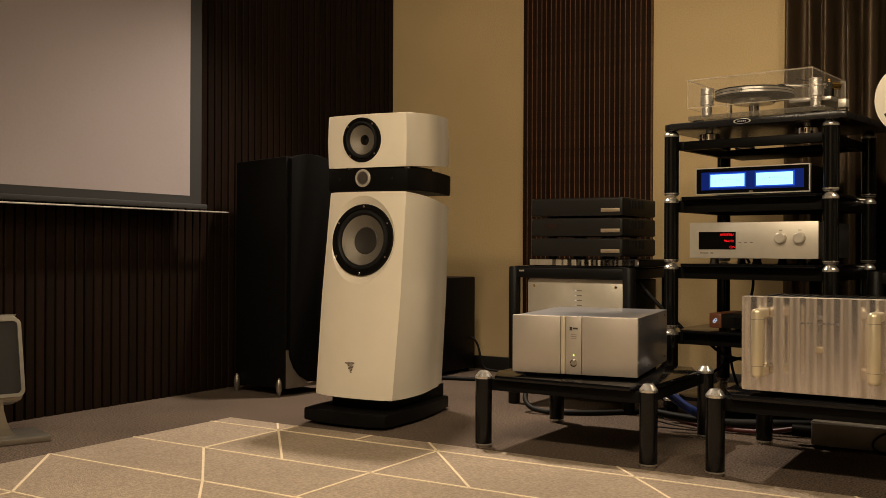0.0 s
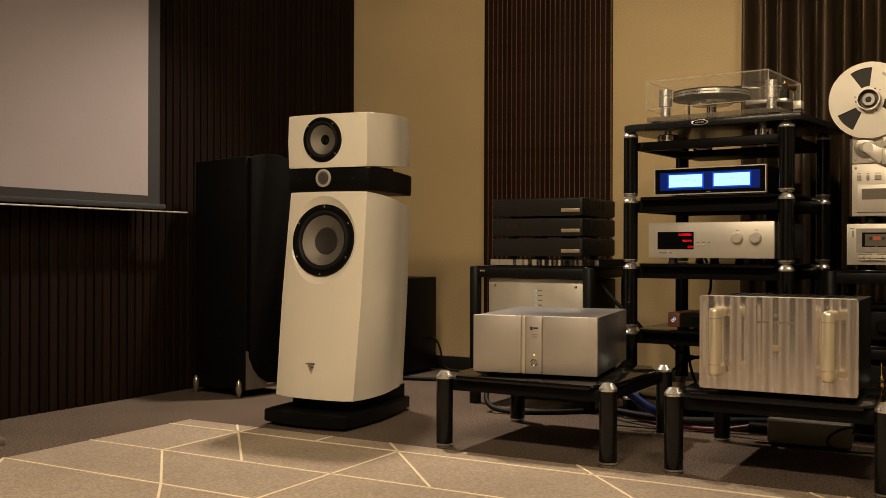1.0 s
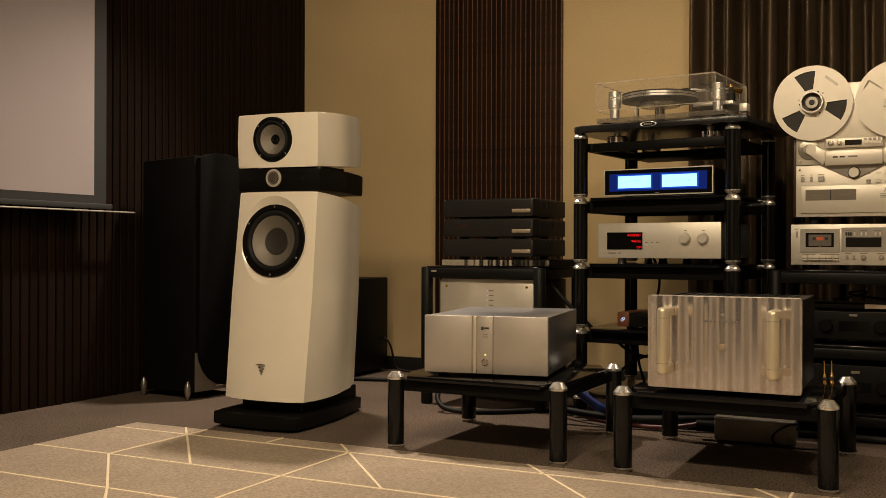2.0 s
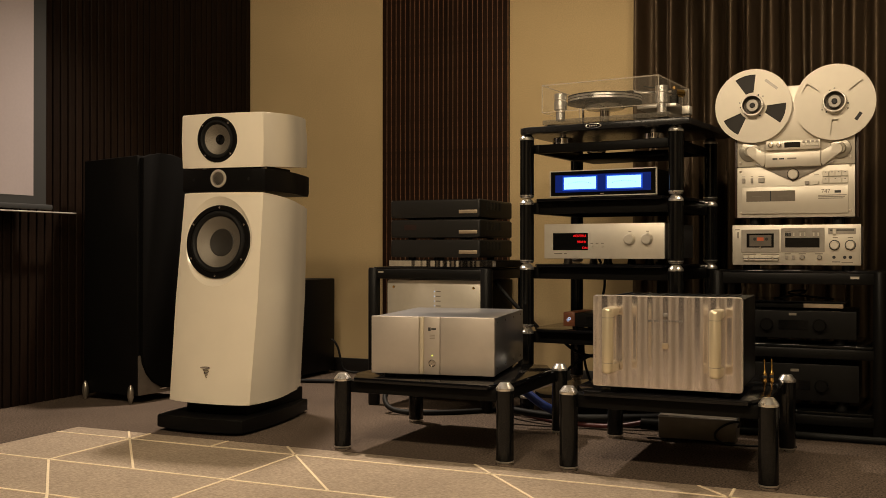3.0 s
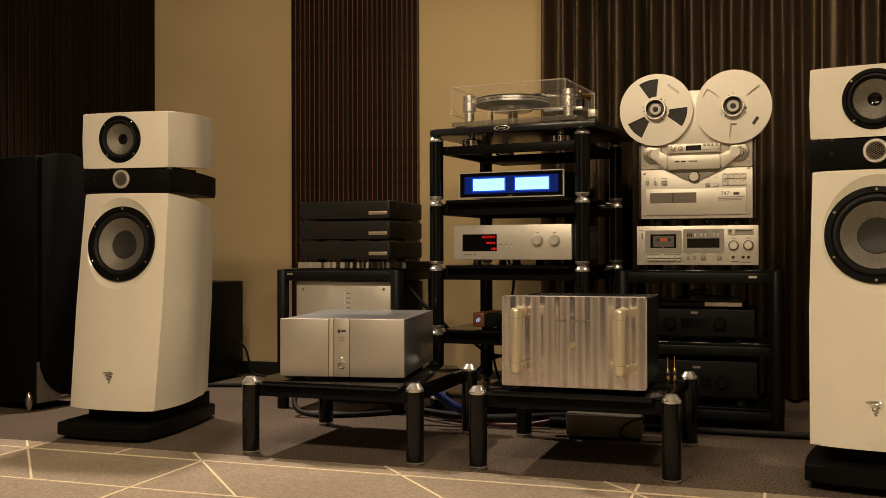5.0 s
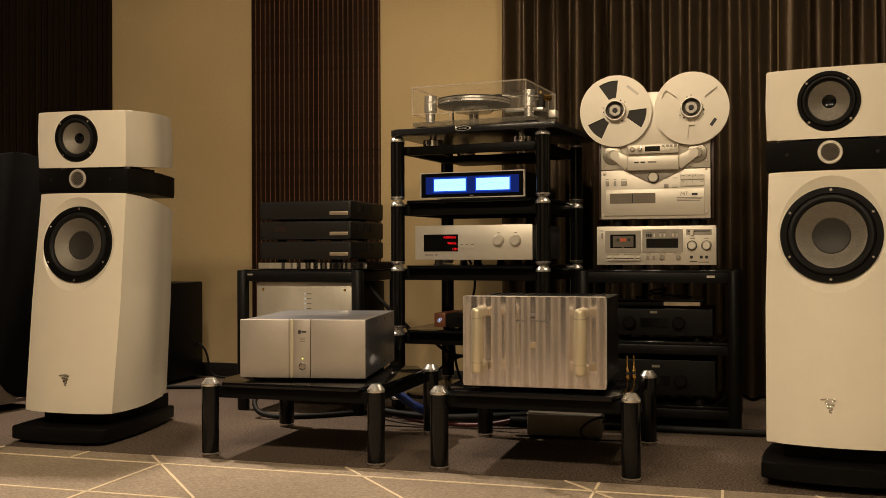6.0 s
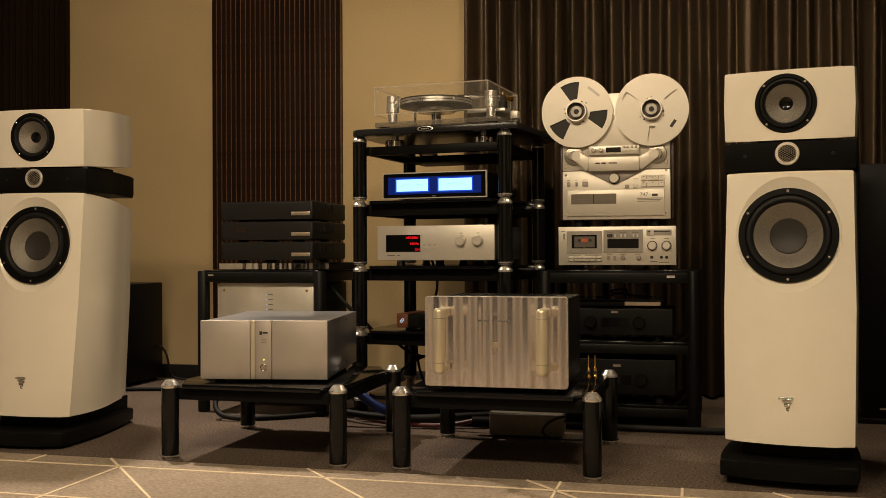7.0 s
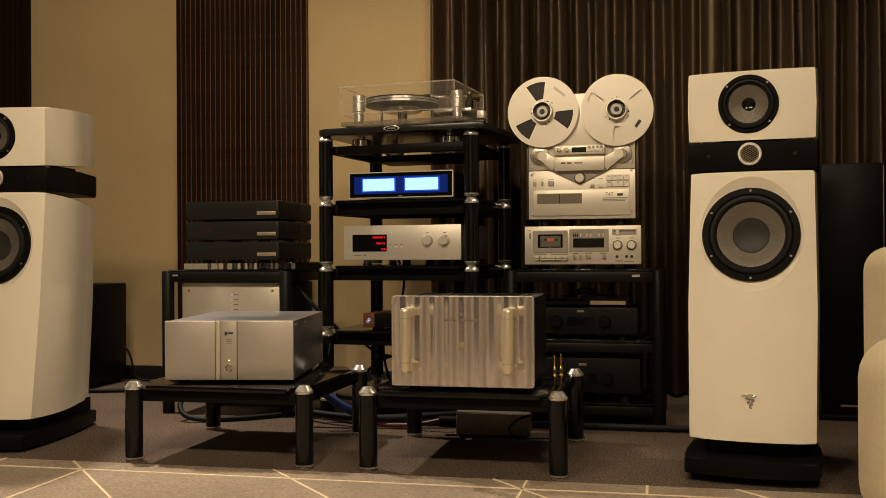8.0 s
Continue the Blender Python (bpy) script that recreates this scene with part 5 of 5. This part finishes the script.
hq = part("front_panel", prism([(0, 0.006), (0.2, -0.002), (0.43, 0.006), (0.43, 0.012), (0, 0.012)], 0.035, 0.172, 0.002), BLACK_ANODISED, hb)
part("knob", lathe([(0, 0.018), (0.020, 0.018), (0.023, 0.015), (0.024, 0)], 30, m=facing(0.302, 0.0, 0.092)), BLACK_SATIN, hq)
part("display", box(0.20, 0.262, -0.004, 0, 0.075, 0.11), BLACK_GLOSS, hq, smooth=0)
part("badge", box(0.193, 0.223, -0.0038, 0, 0.142, 0.152, 0.0005, 1), GREY_PRINT, hq, smooth=0)
for x in (0.06, 0.37):
    for y in (0.05, 0.3):
        part("foot", lathe([(0, 0), (0.02, 0), (0.02, 0.037), (0, 0.037)], 14, m=Matrix.Translation((x, y, 0))), RUBBER, hb)
pl = thing("slim_player", pose(-0.525, 3.97, 0.460), "slim glass-topped player lying on a black amplifier", "player")
part("glass_lid", box(0, 0.37, 0, 0.28, 0.030, 0.036, 0.001, 1), GLASS_BLACK, pl, "dark glass lid")
part("case", box(0.02, 0.35, 0.012, 0.27, 0.008, 0.030, 0.002), BLACK_SATIN, pl)
part("edge_strip", box(0.22, 0.36, 0.004, 0.011, 0.010, 0.026, 0.001, 1), TAN, pl, "tan edge strip")
for x in (0.05, 0.32):
    for y in (0.04, 0.24):
        part("foot", lathe([(0, 0), (0.012, 0), (0.012, 0.009), (0, 0.009)], 12, m=Matrix.Translation((x, y, 0))), RUBBER, pl)
tube([(-0.42, 4.05, 0.500), (-0.36, 4.02, 0.508), (-0.28, 4.06, 0.53), (-0.33, 4.12, 0.535), (-0.42, 4.08, 0.515), (-0.20, 4.03, 0.503)], 0.004, "coiled_cable", RUBBER)
tagged(bpy.data.objects["coiled_cable"], "thin black cable loosely coiled on the player", "cable")

# ---- armchair ----
ac = thing("armchair", pose(0, 0, 0, 0, 0, 13.2), "cream leather armchair with rolled arms and stitched seams", "armchair")


def cushion(x0, x1, y0, y1, z0, z1, r):
    bm = box(x0, x1, y0, y1, z0, z1)
    bmesh.ops.bevel(bm, geom=bm.edges[:], offset=r, segments=6, profile=0.5, affect="EDGES")
    return bm


part("backrest", cushion(1.135, 1.95, 2.40, 2.66, 0.12, 0.692, 0.065), LEATHER, ac, "cream leather back", 60)
part("arm", cushion(0.980, 1.90, 2.10, 2.36, 0.05, 0.487, 0.10), LEATHER, ac, "rounded cream leather arm", 60)
part("seat", cushion(1.10, 1.90, 1.50, 2.30, 0.10, 0.40, 0.05), LEATHER, ac, "cream leather seat", 60)
tube([(1.045, 2.10, 0.08), (1.035, 2.098, 0.30), (1.06, 2.11, 0.42), (1.13, 2.13, 0.474), (1.30, 2.125, 0.482)], 0.004, "piping", LEATHER, ac)
tube([(1.15, 2.396, 0.30), (1.155, 2.394, 0.60), (1.20, 2.40, 0.672), (1.35, 2.405, 0.686)], 0.004, "piping", LEATHER, ac)
for x in (1.15, 1.8):
    for y in (1.6, 2.5):
        part("foot", lathe([(0, 0), (0.02, 0), (0.025, 0.13), (0, 0.13)], 12, m=Matrix.Translation((x, y, 0))), BLACK_SATIN, ac)

# ---- small things on and under the stands ----
pb = thing("power_distributor", pose(-0.765, 3.555, 0, 0, 0, 3), "flat grey-brown metal power distributor on the carpet", "power box")
part("case", box(0, 0.27, 0, 0.14, 0.012, 0.095, 0.005), DISTRIBUTOR, pb)
part("lid_edge", box(-0.002, 0.272, -0.002, 0.142, 0.088, 0.093, 0.001, 1), SILVER_SIDE, pb)
for x in (0.02, 0.25):
    for y in (0.02, 0.12):
        part("foot", lathe([(0, 0), (0.014, 0), (0.014, 0.013), (0, 0.013)], 12, m=Matrix.Translation((x, y, 0))), RUBBER, pb)
part("plug", rod((0.0, 0.05, 0.05), (-0.07, 0.05, 0.05), 0.022, 16), BLACK_SATIN, pb, "black power plug")

for x, y in ((-0.356, 3.18), (-0.337, 3.20)):
    gpn = thing("gold_plug", pose(x, y, 0.252), "gold-plated banana plug standing on a stand shelf", "plug", "gold plugs")
    part("collar", lathe([(0.0066, 0.026), (0.0078, 0.028), (0.0078, 0.034), (0.0066, 0.036)], 14), GOLD, gpn)
    part("pin", lathe([(0, 0), (0.0022, 0.002), (0.003, 0.02), (0.0055, 0.024), (0.0065, 0.034), (0.0065, 0.056), (0.004, 0.060), (0.0026, 0.066), (0.002, 0.098), (0, 0.10)], 14), GOLD, gpn)
    part("band", lathe([(0.0067, 0.040), (0.0072, 0.041), (0.0072, 0.049), (0.0067, 0.050)], 14), DARK_PRINT, gpn)


def cable(points, r, material, label):
    return tagged(tube(points, r, "cable", material), label, "cable")


cable([(-1.34, 3.60, 0.155), (-1.30, 3.60, 0.150), (-1.26, 3.61, 0.115), (-1.22, 3.62, 0.085), (-1.18, 3.66, 0.06), (-1.15, 3.72, 0.03)], 0.017, BLUE_CABLE, "thick glossy blue cable hanging behind a stand leg")
cable([(-1.45, 3.80, 0.05), (-1.30, 3.70, 0.018), (-1.10, 3.68, 0.014), (-0.98, 3.68, 0.014), (-0.90, 3.66, 0.03), (-0.83, 3.65, 0.05)], 0.009, RED_CABLE, "dark red power cable on the carpet")
cable([(-1.40, 3.66, 0.06), (-1.20, 3.66, 0.035), (-1.05, 3.70, 0.04), (-0.85, 3.74, 0.05), (-0.6, 3.82, 0.06)], 0.014, RUBBER, "grey braided cable on the carpet")
cable([(-1.35, 3.78, 0.03), (-1.0, 3.76, 0.02), (-0.75, 3.80, 0.015), (-0.45, 3.82, 0.015), (0.0, 3.80, 0.013), (0.35, 3.85, 0.013), (0.55, 4.05, 0.013)], 0.013, RUBBER, "thick black cable along the carpet")
cable([(-1.93, 3.85, 0.20), (-1.97, 3.72, 0.10), (-1.95, 3.66, 0.03), (-1.86, 3.66, 0.011), (-1.75, 3.70, 0.011), (-1.6, 3.80, 0.011), (-1.45, 4.0, 0.011)], 0.011, RUBBER, "black power cable looping on the carpet")
cable([(-2.98, 4.27, 0.011), (-2.79, 4.33, 0.011), (-2.60, 4.40, 0.011), (-2.40, 4.43, 0.011), (-2.15, 4.38, 0.011), (-1.8, 4.36, 0.011)], 0.010, RUBBER, "black speaker cable on the carpet")
cable([(-2.848, 4.735, 0.19), (-2.82, 4.745, 0.18), (-2.80, 4.755, 0.10), (-2.795, 4.76, 0.03), (-2.77, 4.77, 0.007), (-2.70, 4.79, 0.007)], 0.006, RUBBER, "black cable behind the subwoofer")
cable([(-0.495, 3.62, 0.06), (-0.47, 3.57, 0.095), (-0.53, 3.53, 0.085), (-0.575, 3.53, 0.04), (-0.545, 3.54, 0.006), (-0.45, 3.56, 0.006), (-0.30, 3.62, 0.006)], 0.004, RUBBER, "thin black cable loop")
for k, (x, z0) in enumerate(((0.13, 0.60), (0.40, 0.58), (0.45, 0.57), (0.50, 0.60), (0.20, 0.34), (0.05, 0.33))):
    a, b = rack_m @ Vector((x, 0.46, z0 + 0.06)), rack_m @ Vector((x + 0.03 * (-1) ** k, 0.50, z0 - 0.12))
    c = rack_m @ Vector((x - 0.05 * (-1) ** k, 0.47, z0 - 0.25))
    cable([a, (a + b) / 2 + Vector((0.02, 0.03, 0)), b, c], 0.006, RUBBER, "black cable hanging behind the rack")
cable([rack_m @ Vector(q) for q in ((0.02, 0.3, 0.30), (0.10, 0.35, 0.20), (0.25, 0.30, 0.27), (0.38, 0.33, 0.18), (0.5, 0.35, 0.28))], 0.007, RUBBER, "black cable tangled on the lowest tier")
cable([rack_m @ Vector(q) for q in ((0.05, 0.25, 0.15), (0.18, 0.30, 0.30), (0.30, 0.35, 0.22), (0.45, 0.32, 0.30))], 0.006, RUBBER, "black cable tangled on the lowest tier")
cable([(-1.58, 4.02, 0.55), (-1.50, 3.98, 0.47), (-1.42, 3.95, 0.42), (-1.36, 3.95, 0.36)], 0.009, RUBBER, "thick black cable between two racks")

# ---- curtain ----
cu = thing("curtain", pose(-1.15, WALL_Y - 0.14, 0), "floor-length brown pleated curtain along the wall", "curtain")


def curtain_panel(x0, x1, first, pitch, seed, lead=1.0):
    """Deep pleats: narrow rounded ridges towards the room with dark folds between. first: the first ridge; lead: how much wider it is."""
    rnd = random.Random(seed)
    ridges, x = [], first
    while x < x1 + pitch:
        ridges.append((x + rnd.uniform(-0.007, 0.007), rnd.uniform(0.015, 0.021) * (lead if not ridges else 1.0), rnd.uniform(0.115, 0.15), rnd.uniform(0, 6.28)))
        x += pitch
    rows = []
    bm = bmesh.new()
    steps = int((x1 - x0) / 0.0055)
    for j in range(18):
        z = 0.015 + (CEILING - 0.03) * j / 17
        row = []
        for i in range(steps + 1):
            px = x0 + (x1 - x0) * i / steps
            out = 0.0
            for c, w, depth, ph in ridges:
                d = (px - c - 0.005 * math.sin(z * 1.7 + ph)) / (w * (1 + 0.15 * math.sin(z * 2.3 + ph)))
                if abs(d) < 3.2:
                    out = max(out, depth * math.exp(-0.5 * abs(d) ** 2.4))
            small = 0.0012 * math.sin(px * 210 + seed) + 0.003 * math.sin(px * 97 + z * 1.3)
            row.append(bm.verts.new((px, 0.10 - out + small, z)))
        rows.append(row)
    for a, b in zip(rows, rows[1:]):
        for k in range(len(a) - 1):
            bm.faces.new((a[k], a[k + 1], b[k + 1], b[k]))
    bmesh.ops.solidify(bm, geom=bm.faces[:], thickness=0.003)
    return bm


part("drape", curtain_panel(0.0, 1.296, 0.0215, 0.0885, 3), CURTAIN, cu, "brown pleated drape", 80)
part("drape", curtain_panel(1.304, 3.7, 1.35, 0.0895, 8, 1.5), CURTAIN, cu, "brown pleated drape", 80)

# ---- slats, last: shared meshes ----
slat_mesh = finish(box(0, 0.030, -0.0185, 0.0185, 0.0, CEILING, 0.002, 1), "slat", SLAT_SHADED, 0)
y = WALL_Y - 0.024
while y > 1.4:
    ob = new("slat", slat_mesh)
    ob.parent = wall_west
    ob.location = (WALL_X - 0.03, y, 0)
    y -= 0.0462
panel_x0, panel_x1 = -2.587, -1.84
part("panel_back", box(panel_x0, panel_x1, WALL_Y - 0.012, WALL_Y - 0.001, 0.0, CEILING), BLACK_BACK, wall_north, "dark panel backing", 0)
N_SLAT = 26
pw = (panel_x1 - panel_x0) / N_SLAT
slat2 = finish(box(0.0012, pw - 0.0035, -0.030, -0.012, 0, CEILING, 0.0015, 1), "slat", PANEL_LIT, 0)
# pale strip in each gap: the lit slat edge is put into its colour
bead = finish(box(pw - 0.0033, pw + 0.001, -0.0285, -0.012, 0, CEILING), "bead", GROOVE_EDGE, 0)
for k in range(N_SLAT):
    for me in (slat2, bead):
        ob = new(me.name.split(".")[0], me)
        ob.parent = wall_north
        ob.location = (panel_x0 + k * pw, WALL_Y, 0)
